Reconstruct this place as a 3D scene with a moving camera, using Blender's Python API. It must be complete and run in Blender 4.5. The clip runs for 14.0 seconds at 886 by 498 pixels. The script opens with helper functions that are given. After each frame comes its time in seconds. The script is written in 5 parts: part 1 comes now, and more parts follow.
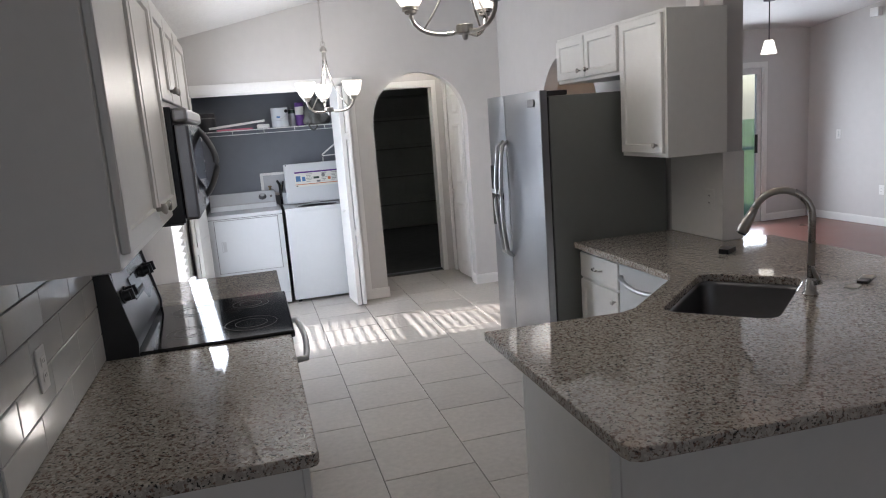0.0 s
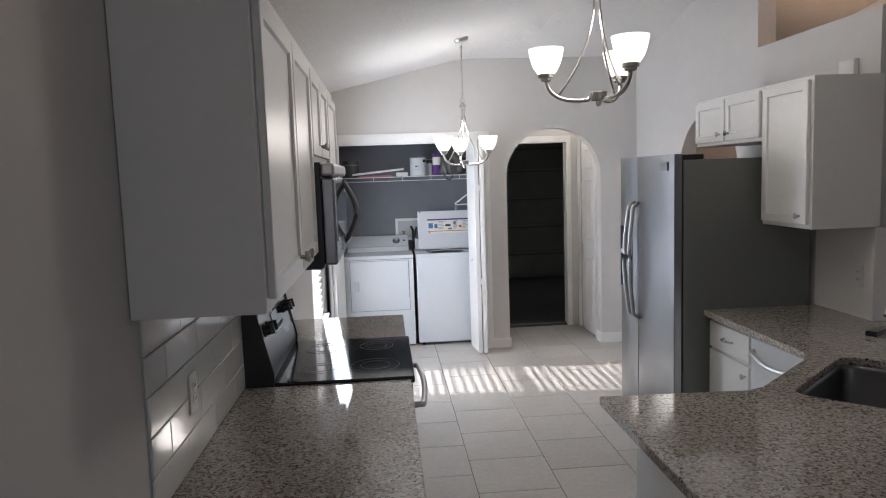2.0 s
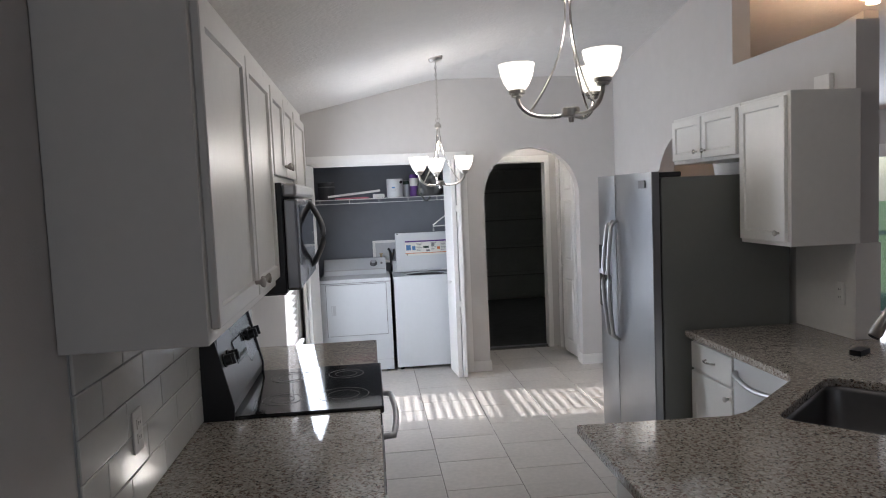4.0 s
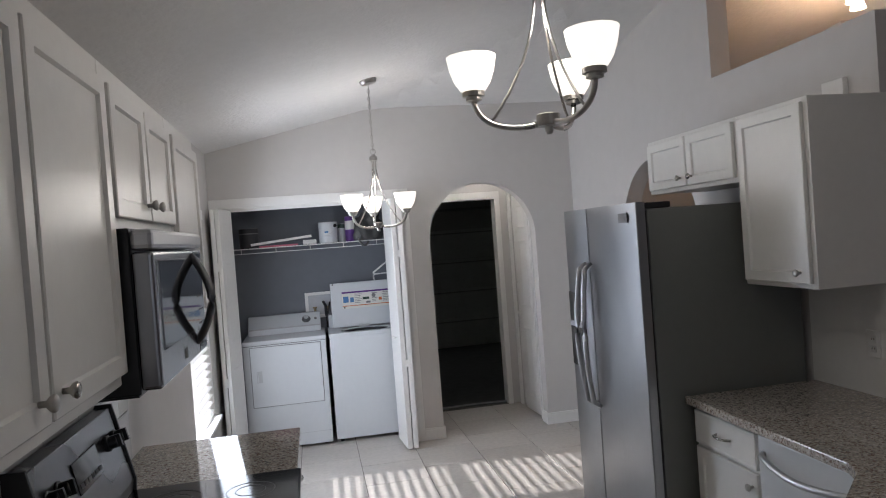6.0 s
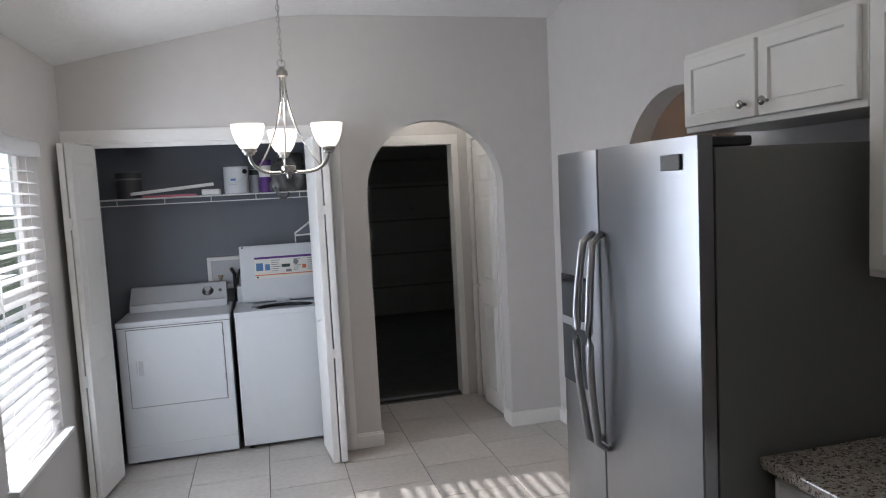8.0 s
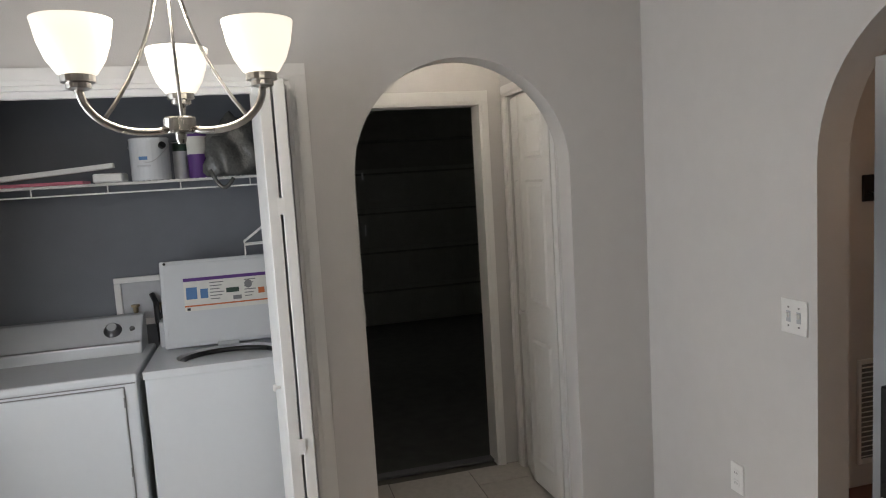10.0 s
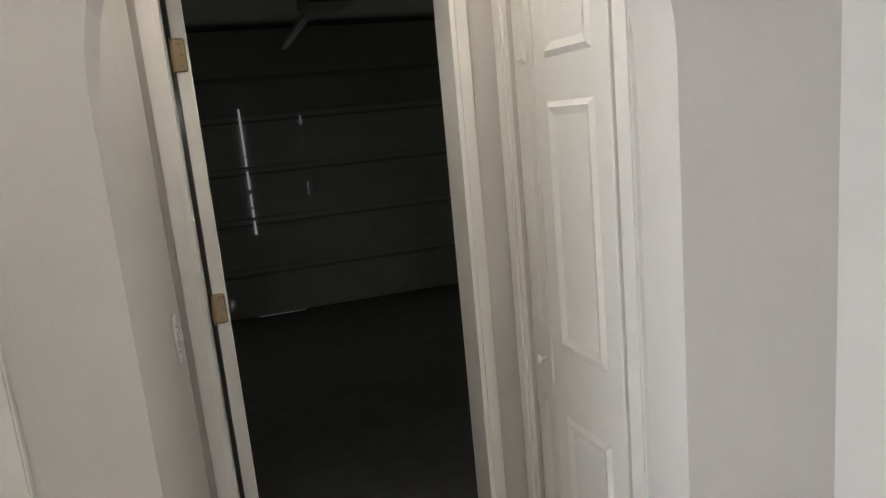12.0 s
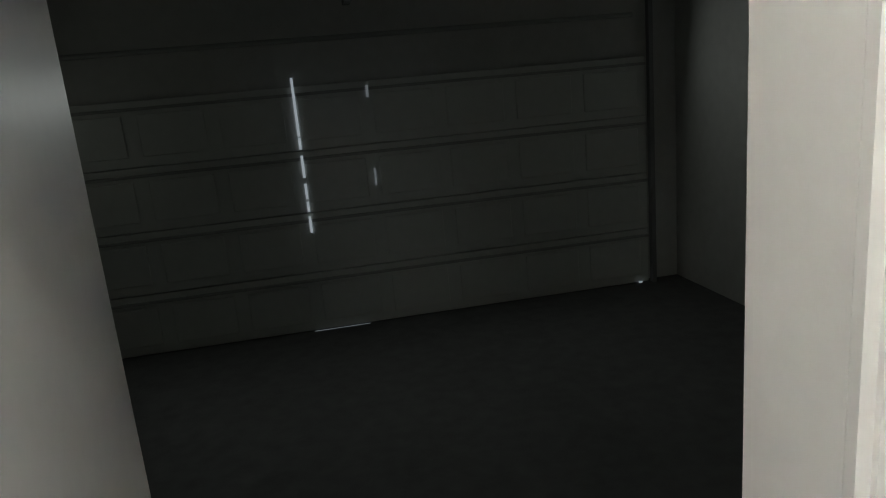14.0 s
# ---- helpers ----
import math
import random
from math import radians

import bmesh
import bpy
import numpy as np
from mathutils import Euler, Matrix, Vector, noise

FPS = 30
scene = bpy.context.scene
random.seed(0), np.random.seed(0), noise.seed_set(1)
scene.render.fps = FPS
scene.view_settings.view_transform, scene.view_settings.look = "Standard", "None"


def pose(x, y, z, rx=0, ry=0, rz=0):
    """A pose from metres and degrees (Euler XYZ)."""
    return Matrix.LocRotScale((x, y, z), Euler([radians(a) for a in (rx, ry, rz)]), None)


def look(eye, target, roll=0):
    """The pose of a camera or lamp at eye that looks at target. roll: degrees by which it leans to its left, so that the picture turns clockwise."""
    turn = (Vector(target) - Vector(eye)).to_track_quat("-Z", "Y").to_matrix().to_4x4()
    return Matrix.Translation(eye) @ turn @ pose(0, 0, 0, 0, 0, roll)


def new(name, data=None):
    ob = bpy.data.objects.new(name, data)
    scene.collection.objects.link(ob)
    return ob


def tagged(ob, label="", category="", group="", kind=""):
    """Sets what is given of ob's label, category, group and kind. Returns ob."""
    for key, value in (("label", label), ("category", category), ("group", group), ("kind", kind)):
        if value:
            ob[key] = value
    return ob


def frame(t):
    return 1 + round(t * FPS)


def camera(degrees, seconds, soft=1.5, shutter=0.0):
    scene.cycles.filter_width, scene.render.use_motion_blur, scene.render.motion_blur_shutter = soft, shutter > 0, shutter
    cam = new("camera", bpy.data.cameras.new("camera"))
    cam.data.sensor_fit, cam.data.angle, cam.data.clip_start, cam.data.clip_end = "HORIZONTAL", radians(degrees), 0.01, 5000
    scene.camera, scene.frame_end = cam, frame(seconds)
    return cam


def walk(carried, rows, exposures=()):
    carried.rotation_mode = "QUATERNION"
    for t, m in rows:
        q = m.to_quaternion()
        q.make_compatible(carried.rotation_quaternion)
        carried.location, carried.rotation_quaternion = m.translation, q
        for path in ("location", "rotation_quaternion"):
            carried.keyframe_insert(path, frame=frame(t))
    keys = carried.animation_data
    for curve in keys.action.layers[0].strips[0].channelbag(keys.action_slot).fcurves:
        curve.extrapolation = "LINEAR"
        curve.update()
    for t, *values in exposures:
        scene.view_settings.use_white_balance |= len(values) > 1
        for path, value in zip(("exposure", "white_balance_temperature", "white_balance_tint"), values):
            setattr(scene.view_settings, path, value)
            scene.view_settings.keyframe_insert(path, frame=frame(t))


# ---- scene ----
cam = camera(65.7, 14.0, soft=1.05)
PATH = [
    (0, (0.521, -0.548, 1.689), (1.033, 1.351, 1.324), -4.3),
    (0.5, (0.51, -0.548, 1.677), (0.724, 1.409, 1.325), -3.4),
    (1, (0.51, -0.559, 1.687), (0.631, 1.405, 1.327), -3.1),
    (1.5, (0.521, -0.594, 1.726), (0.639, 1.373, 1.38), -3.0),
    (2, (0.53, -0.631, 1.74), (0.687, 1.352, 1.529), -1.9),
    (2.5, (0.539, -0.665, 1.749), (0.73, 1.32, 1.594), -1.8),
    (2.7, (0.539, -0.674, 1.749), (0.745, 1.31, 1.601), -1.9),
    (4.8, (0.623, -0.264, 1.719), (0.837, 1.719, 1.568), -2.9),
    (5, (0.613, -0.183, 1.743), (0.891, 1.795, 1.644), -2.7),
    (5.5, (0.621, 0.031, 1.732), (0.972, 1.999, 1.657), -3.3),
    (6, (0.715, 0.286, 1.731), (1.089, 2.25, 1.695), -4.3),
    (6.5, (0.754, 0.528, 1.72), (1.062, 2.504, 1.693), -4.9),
    (7, (0.781, 0.863, 1.723), (1.246, 2.806, 1.625), -3.8),
    (7.5, (0.918, 1.191, 1.696), (1.424, 3.118, 1.52), -3.1),
    (7.7, (0.978, 1.341, 1.708), (1.477, 3.27, 1.536), -2.9),
    (9.8, (1.239, 3.129, 1.722), (1.754, 5.048, 1.501), -3.5),
    (10, (1.326, 3.305, 1.694), (1.834, 5.228, 1.482), -3.5),
    (10.5, (1.502, 3.729, 1.709), (2.015, 5.652, 1.512), -4.3),
    (11, (1.59, 4.176, 1.701), (2.091, 6.101, 1.498), -4.9),
    (11.5, (1.761, 4.607, 1.669), (2.4, 6.487, 1.432), -5.1),
    (12, (1.875, 5.026, 1.634), (2.443, 6.906, 1.259), -5.4),
    (12.5, (1.96, 5.457, 1.648), (2.533, 7.329, 1.24), -4.5),
    (13, (2.106, 5.832, 1.648), (2.59, 7.727, 1.23), -5.3),
    (13.5, (2.119, 6.222, 1.676), (2.483, 8.14, 1.24), -5.4),
    (14, (2.157, 6.539, 1.743), (2.501, 8.454, 1.28), -5.2),
]
walk(cam, [(t, look(eye, target, roll)) for t, eye, target, roll in PATH],
     exposures=[(0.0, 0.82, 6100, 14), (2.5, 0.72, 6100, 14), (5.0, 0.5, 6050, 14), (6.0, 0.3, 6050, 14), (7.0, 0.15, 6050, 14), (7.5, 0.25, 6000, 14), (10.0, 0.12, 6650, 12), (10.5, 0.12, 6750, 12), (11.0, 0.34, 6800, 12), (11.5, 0.6, 6900, 10), (12.0, 1.0, 6600, 11), (13.0, 1.12, 6350, 8), (14.0, 1.7, 6050, 6)])

# ---- world and sun ----
world = bpy.data.worlds.new("sky")
scene.world = world
world.use_nodes = True
wn = world.node_tree.nodes
sky = wn.new("ShaderNodeTexSky")
sky.sky_type = "NISHITA"
sky.sun_disc = False
SUN = Vector((-1.0, 0.095, 0.715)).normalized()
sky.sun_elevation = math.asin(SUN.z)
sky.sun_rotation = math.atan2(SUN.x, SUN.y)
wn["Background"].inputs["Strength"].default_value = 0.15
world.node_tree.links.new(sky.outputs[0], wn["Background"].inputs["Color"])
sun_data = bpy.data.lights.new("sun", "SUN")
sun_data.energy, sun_data.angle, sun_data.color = 4.6, radians(0.5), (1.0, 0.95, 0.88)
new("sun", sun_data).matrix_world = look(SUN * 30, (0, 0, 0))


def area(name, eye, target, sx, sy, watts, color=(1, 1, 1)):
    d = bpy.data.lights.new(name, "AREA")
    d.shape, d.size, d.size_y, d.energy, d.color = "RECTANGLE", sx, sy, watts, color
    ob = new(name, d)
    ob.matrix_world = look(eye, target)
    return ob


def bulb(name, place, watts, color, radius=0.03):
    d = bpy.data.lights.new(name, "POINT")
    d.energy, d.color, d.shadow_soft_size = watts, color, radius
    ob = new(name, d)
    ob.location = place
    return ob


# daylight that enters by the kitchen window and the living room's glass door, and an added fill lamp behind the walker
area("window_daylight", (0.02, 5.18, 1.28), (2.0, 5.08, 1.0), 0.78, 1.5, 18, (0.86, 0.93, 1.0))
area("glass_door_daylight", (6.32, 7.25, 1.1), (6.0, 2.0, 0.9), 1.7, 2.0, 42, (0.9, 0.96, 1.0))
area("rear_fill", (1.3, -3.9, 1.4), (2.0, 0.0, 1.2), 2.4, 1.6, 5.5, (0.9, 0.95, 1.0))
WARM = (1.0, 0.93, 0.8)
bulb("chandelier_bulbs", (1.425, 2.21, 2.36), 7.5, WARM, 0.12)
bulb("chandelier_bulbs", (1.172, 4.97, 2.12), 8, WARM, 0.12)
bulb("hall_bulb", (3.9, 3.75, 2.72), 9, (1.0, 0.6, 0.33))
bulb("back_hall_bulb", (2.2, 6.55, 2.5), 4.5, (1.0, 0.92, 0.78))
# fill lamp added in front of the garage door to lift the dim garage
area("garage_fill", (2.6, 12.39, 1.9), (2.6, 8.0, 1.2), 4.8, 0.06, 2.3, (1.0, 1.0, 0.92))

# ---- materials ----


def nodes_of(m):
    return m.node_tree.nodes, m.node_tree.links


def material(name, color, rough=0.5, metal=0.0, vary=0.06, scale=6.0, bump=0.0, bump_scale=60.0, spec=0.5, island=0.0):
    """A principled paint with two scales of variation and a fine relief."""
    m = bpy.data.materials.new(name)
    m.use_nodes = True
    n, l = nodes_of(m)
    b = n["Principled BSDF"]
    b.inputs["Roughness"].default_value = rough
    b.inputs["Metallic"].default_value = metal
    b.inputs["Specular IOR Level"].default_value = spec
    geo = n.new("ShaderNodeNewGeometry")
    big, small = n.new("ShaderNodeTexNoise"), n.new("ShaderNodeTexNoise")
    big.inputs["Scale"].default_value, small.inputs["Scale"].default_value = scale * 0.35, scale * 6
    big.inputs["Detail"].default_value, small.inputs["Detail"].default_value = 3, 4
    for t in (big, small):
        l.new(geo.outputs["Position"], t.inputs["Vector"])
    mix = n.new("ShaderNodeMath")
    mix.operation = "ADD"
    l.new(big.outputs["Fac"], mix.inputs[0])
    l.new(small.outputs["Fac"], mix.inputs[1])
    ramp = n.new("ShaderNodeMapRange")
    ramp.inputs["From Min"].default_value, ramp.inputs["From Max"].default_value = 0.6, 1.4
    ramp.inputs["To Min"].default_value, ramp.inputs["To Max"].default_value = 1 - vary, 1 + vary
    l.new(mix.outputs[0], ramp.inputs["Value"])
    val = ramp.outputs[0]
    if island:
        info = n.new("ShaderNodeObjectInfo")
        r2 = n.new("ShaderNodeMapRange")
        r2.inputs["To Min"].default_value, r2.inputs["To Max"].default_value = 1 - island, 1 + island
        l.new(info.outputs["Random"], r2.inputs["Value"])
        mm = n.new("ShaderNodeMath")
        mm.operation = "MULTIPLY"
        l.new(val, mm.inputs[0])
        l.new(r2.outputs[0], mm.inputs[1])
        val = mm.outputs[0]
    hsv = n.new("ShaderNodeHueSaturation")
    hsv.inputs["Color"].default_value = (*color, 1)
    l.new(val, hsv.inputs["Value"])
    l.new(hsv.outputs[0], b.inputs["Base Color"])
    rr = n.new("ShaderNodeMapRange")
    rr.inputs["To Min"].default_value, rr.inputs["To Max"].default_value = max(0.02, rough - 0.06), min(1, rough + 0.06)
    l.new(big.outputs["Fac"], rr.inputs["Value"])
    l.new(rr.outputs[0], b.inputs["Roughness"])
    if bump:
        bn = n.new("ShaderNodeTexNoise")
        bn.inputs["Scale"].default_value, bn.inputs["Detail"].default_value = bump_scale, 3
        l.new(geo.outputs["Position"], bn.inputs["Vector"])
        bp = n.new("ShaderNodeBump")
        bp.inputs["Strength"].default_value, bp.inputs["Distance"].default_value = bump, 0.004
        l.new(bn.outputs["Fac"], bp.inputs["Height"])
        l.new(bp.outputs[0], b.inputs["Normal"])
    return m


def glow(name, color, strength):
    m = bpy.data.materials.new(name)
    m.use_nodes = True
    n, l = nodes_of(m)
    b = n["Principled BSDF"]
    b.inputs["Base Color"].default_value = (0.9, 0.88, 0.84, 1)
    b.inputs["Roughness"].default_value = 0.35
    b.inputs["Emission Color"].default_value = (*color, 1)
    b.inputs["Emission Strength"].default_value = strength
    return m


M_WALL = material("wall_paint", (0.62, 0.60, 0.585), 0.75, vary=0.03, scale=2, bump=0.13, bump_scale=180)
M_CEIL = material("ceiling_paint", (0.74, 0.73, 0.72), 0.85, vary=0.04, scale=3, bump=1.0, bump_scale=38)
M_CLOSET = material("closet_paint", (0.19, 0.202, 0.228), 0.8, vary=0.05, scale=2, bump=0.25, bump_scale=180)
M_TRIM = material("trim_paint", (0.82, 0.81, 0.79), 0.35, vary=0.03, scale=4)
M_CAB = material("cabinet_paint", (0.78, 0.77, 0.74), 0.32, vary=0.03, scale=4, bump=0.05, bump_scale=90)
M_TILE = material("floor_tile", (0.485, 0.452, 0.415), 0.36, vary=0.16, scale=5, bump=0.08, bump_scale=50, island=0.06)
M_GROUT = material("grout", (0.15, 0.14, 0.13), 0.9, vary=0.12, scale=8)


def granite():
    m = material("granite_stone", (0.40, 0.365, 0.32), 0.045, vary=0.18, scale=9)
    n, l = nodes_of(m)
    b, hsv = n["Principled BSDF"], n["Hue/Saturation/Value"]
    geo = n["Geometry"]
    last = hsv.outputs[0]
    for scale, lo, hi, col in ((66.0, 0.50, 0.62, (0.56, 0.52, 0.465)), (90.0, 0.545, 0.61, (0.19, 0.13, 0.105)), (112.0, 0.59, 0.635, (0.03, 0.029, 0.03))):
        no = n.new("ShaderNodeTexNoise")
        no.inputs["Scale"].default_value, no.inputs["Detail"].default_value = scale, 2.5
        no.inputs["Roughness"].default_value = 0.6
        off = n.new("ShaderNodeVectorMath")
        off.operation = "ADD"
        off.inputs[1].default_value = (scale, scale * 0.7, 3.1)
        l.new(geo.outputs["Position"], off.inputs[0])
        l.new(off.outputs[0], no.inputs["Vector"])
        mr = n.new("ShaderNodeMapRange")
        mr.inputs["From Min"].default_value, mr.inputs["From Max"].default_value = lo, hi
        l.new(no.outputs["Fac"], mr.inputs["Value"])
        mx = n.new("ShaderNodeMix")
        mx.data_type = "RGBA"
        l.new(mr.outputs[0], mx.inputs["Factor"])
        l.new(last, mx.inputs[6])
        mx.inputs[7].default_value = (*col, 1)
        last = mx.outputs[2]
    l.new(last, b.inputs["Base Color"])
    for link in list(b.inputs["Roughness"].links):
        l.remove(link)
    b.inputs["Roughness"].default_value = 0.05
    b.inputs["Coat Weight"].default_value = 0.25
    b.inputs["Coat Roughness"].default_value = 0.02
    return m


M_STEEL = material("stainless_steel", (0.52, 0.52, 0.53), 0.36, metal=1.0, vary=0.05, scale=3)
M_GRANITE = granite()
M_NICKEL = material("brushed_nickel", (0.5, 0.48, 0.45), 0.28, metal=1.0, vary=0.05, scale=10)
M_FRIDGE = material("fridge_side_paint", (0.16, 0.165, 0.155), 0.42, vary=0.04, scale=4, bump=0.1, bump_scale=250)
M_BLACK = material("black_plastic", (0.012, 0.012, 0.013), 0.3, vary=0.1, scale=8)
M_GLASSBLACK = material("black_glass", (0.008, 0.008, 0.009), 0.06, vary=0.1, scale=8)
M_ENAMEL = material("white_enamel", (0.66, 0.68, 0.70), 0.25, vary=0.02, scale=4)
M_MIRRORGLASS = material("reflective_dark_glass", (0.012, 0.012, 0.014), 0.05, vary=0.05, scale=8)
nodes_of(M_MIRRORGLASS)[0]["Principled BSDF"].inputs["IOR"].default_value = 2.9
M_BLIND = material("blind_slat", (0.85, 0.85, 0.86), 0.5, vary=0.03, scale=8)
bn_, bl_ = nodes_of(M_BLIND)
tr_ = bn_.new("ShaderNodeBsdfTranslucent")
tr_.inputs["Color"].default_value = (0.92, 0.92, 0.92, 1)
mx_ = bn_.new("ShaderNodeMixShader")
mx_.inputs["Fac"].default_value = 0.7
bl_.new(bn_["Principled BSDF"].outputs[0], mx_.inputs[1])
bl_.new(tr_.outputs[0], mx_.inputs[2])
bl_.new(mx_.outputs[0], bn_["Material Output"].inputs["Surface"])
M_SHADE = glow("frosted_shade", (1.0, 0.92, 0.76), 0.9)
M_TRACK = glow("track_head", (1.0, 0.72, 0.42), 6.0)
M_GARAGE = material("garage_paint", (0.5, 0.5, 0.47), 0.8, vary=0.08, scale=2)
# Dimness put into the colour of garage floor, ceiling and opener.
M_GARAGE_DIM = material("garage_dim_grey", (0.12, 0.12, 0.115), 0.85, vary=0.25, scale=1.5)
M_STIFF = material("stiffener_paint", (0.36, 0.36, 0.34), 0.7, vary=0.1, scale=4)
M_WOOD = material("dark_wood_floor", (0.16, 0.07, 0.055), 0.3, vary=0.2, scale=6)

# ---- mesh helpers ----


def part(name, bm, mat, parent=None, label="", smooth=False):
    me = bpy.data.meshes.new(name)
    bm.normal_update()
    bm.to_mesh(me)
    bm.free()
    me.materials.append(mat)
    if smooth:
        me.polygons.foreach_set("use_smooth", [True] * len(me.polygons))
    ob = new(name, me)
    if parent is not None:
        ob.parent = parent
        if parent.type == "EMPTY":
            ob.matrix_parent_inverse = parent.matrix_basis.inverted()
    if label:
        ob["label"] = label
    return ob


def thing(name, place, label, category, group="", rz=0.0, kind=""):
    e = new(name)
    e.empty_display_size = 0.1
    e.matrix_basis = pose(*place, 0, 0, rz)
    return tagged(e, label, category, group, kind)


def add_box(bm, x0, x1, y0, y1, z0, z1, m=None):
    mat = Matrix.LocRotScale(((x0 + x1) / 2, (y0 + y1) / 2, (z0 + z1) / 2), None, (x1 - x0, y1 - y0, z1 - z0))
    return bmesh.ops.create_cube(bm, size=1, matrix=(m @ mat) if m else mat)["verts"]


def box(x0, x1, y0, y1, z0, z1, bevel=0.0, seg=2):
    bm = bmesh.new()
    add_box(bm, x0, x1, y0, y1, z0, z1)
    if bevel:
        bmesh.ops.bevel(bm, geom=bm.edges[:], offset=bevel, segments=seg, affect="EDGES", profile=0.5)
    return bm


def prism(points, axis, a, b, bevel=0.0):
    """A flat outline pushed from a to b along an axis. points are (x, z) for y, (y, z) for x, (x, y) for z."""
    bm = bmesh.new()
    put = {"y": lambda p, d: (p[0], d, p[1]), "x": lambda p, d: (d, p[0], p[1]), "z": lambda p, d: (p[0], p[1], d)}[axis]
    f = bm.faces.new([bm.verts.new(put(p, a)) for p in points])
    r = bmesh.ops.extrude_face_region(bm, geom=[f])
    vs = [v for v in r["geom"] if isinstance(v, bmesh.types.BMVert)]
    off = Vector(put((0, 0), b)) - Vector(put((0, 0), a))
    bmesh.ops.translate(bm, verts=vs, vec=off)
    bmesh.ops.recalc_face_normals(bm, faces=bm.faces[:])
    if bevel:
        bmesh.ops.bevel(bm, geom=bm.edges[:], offset=bevel, segments=2, affect="EDGES", profile=0.5)
    return bm


def structure(name, bm, mat, label, category):
    return tagged(part(name, bm, mat), label, category, kind="structure")


def arch_pts(a, b, spring, n=24):
    c, r = (a + b) / 2, (b - a) / 2
    return [(c - r * math.cos(math.pi * i / n), spring + r * math.sin(math.pi * i / n)) for i in range(n + 1)]


# ---- plan ----
CT_Z = 0.915                        # worktop height
XL, XR, YB = -0.08, 3.03, 6.09     # kitchen: left wall, right wall, back wall
T = 0.13                            # wall thickness
HY = 6.965                          # hall wall with the garage door
RIDGE = 1.277


def ceil_z(x, y):
    return min(2.54 + 0.232 * (x - XL), 2.855 + 0.16 * (YB - y))


# Invented pale ground, added so the gaps in the blind stay bright.
structure("pavement", box(-9.0, -0.3, 1.0, 16.0, -0.42, -0.40), material("added_pale_ground", (0.58, 0.56, 0.52), 0.85, vary=0.1, scale=1.5, bump=0.3, bump_scale=40), "pale ground slab added outside the window to brighten its view", "pavement")
structure("ground", box(-40, 60, -40, 60, -0.55, -0.42), material("lawn", (0.06, 0.11, 0.03), 0.9, vary=0.3, scale=2), "mown green lawn around the house", "ground")
structure("floor", box(XL - T, 3.24, -4.2, HY + 0.12, -0.12, -0.006), M_GROUT, "pale ceramic tile floor with dark grout joints", "floor")
structure("floor_living_room", box(3.24, 8.2, -4.2, 7.5, -0.12, -0.004), M_WOOD, "dark reddish wood floor", "floor")
# Glowing sheet added to whiten the view between the blind slats.
structure("backdrop", box(-7.2, -7.0, -4, 58, -0.4, 4.2), glow("outside_glare", (0.84, 0.92, 1.0), 2.2), "glowing sheet added outside the window for its glare", "backdrop")
# left wall with the window
WY0, WY1, WZ0, WZ1 = 4.77, 5.59, 0.53, 2.05
structure("wall_west", prism([(-4.2, 0), (WY0, 0), (WY0, WZ1), (WY1, WZ1), (WY1, 0.0), (7.02, 0), (7.02, 2.75), (-4.2, 2.75)], "x", XL, XL - T), M_WALL, "light grey painted wall with a window", "wall")
structure("wall_west_sill", box(XL - T, XL, WY0, WY1, 0, WZ0), M_WALL, "light grey painted wall below the window", "wall")
# back wall with the laundry closet and the arch
CX0, CX1, CZ = -0.018, 1.484, 2.10
AX0, AX1 = 1.712, 2.66
arch = arch_pts(AX0, AX1, 1.704)
structure("wall_north", prism([(XL, 0), (CX0, 0), (CX0, CZ), (CX1, CZ), (CX1, 0), (AX0, 0)] + arch + [(AX1, 0), (XR, 0), (XR, 2.9), (RIDGE, 2.9), (XL, 2.59)], "y", YB, YB + T), M_WALL, "light grey wall with an arched opening", "wall")
# right wall: low end beside the peninsula, arch to the hall behind the fridge
arch2 = arch_pts(4.09, 5.095, 1.657)
structure("wall_east", prism([(2.70, 0), (4.09, 0)] + arch2 + [(5.095, 0), (YB + T, 0), (YB + T, 3.5), (3.86, 3.5), (3.86, 2.52), (2.70, 2.52)], "x", XR, XR + 0.125), M_WALL, "light grey wall with a high opening and an arch", "wall")
# hip ceiling
def ceiling():
    bm = bmesh.new()
    xs = [XL - T + i * (3.2 - XL + T) / 24 for i in range(25)]
    ys = [-4.2 + i * (YB + 4.2 + 0.05) / 40 for i in range(41)]
    vs = [[bm.verts.new((x, y, ceil_z(x, y))) for y in ys] for x in xs]
    for i in range(24):
        for j in range(40):
            bm.faces.new((vs[i][j], vs[i][j + 1], vs[i + 1][j + 1], vs[i + 1][j]))
    r = bmesh.ops.extrude_face_region(bm, geom=bm.faces[:])
    bmesh.ops.translate(bm, verts=[v for v in r["geom"] if isinstance(v, bmesh.types.BMVert)], vec=(0, 0, 0.12))
    bmesh.ops.recalc_face_normals(bm, faces=bm.faces[:])
    return bm


structure("ceiling", ceiling(), M_CEIL, "white textured vaulted ceiling", "ceiling")
structure("ceiling_living_room", prism([(-4.2, 3.55), (1.0, 3.4), (7.5, 2.56), (7.5, 2.7), (1.0, 3.54), (-4.2, 3.7)], "x", 3.2, 8.2), M_CEIL, "white textured living room ceiling", "ceiling")
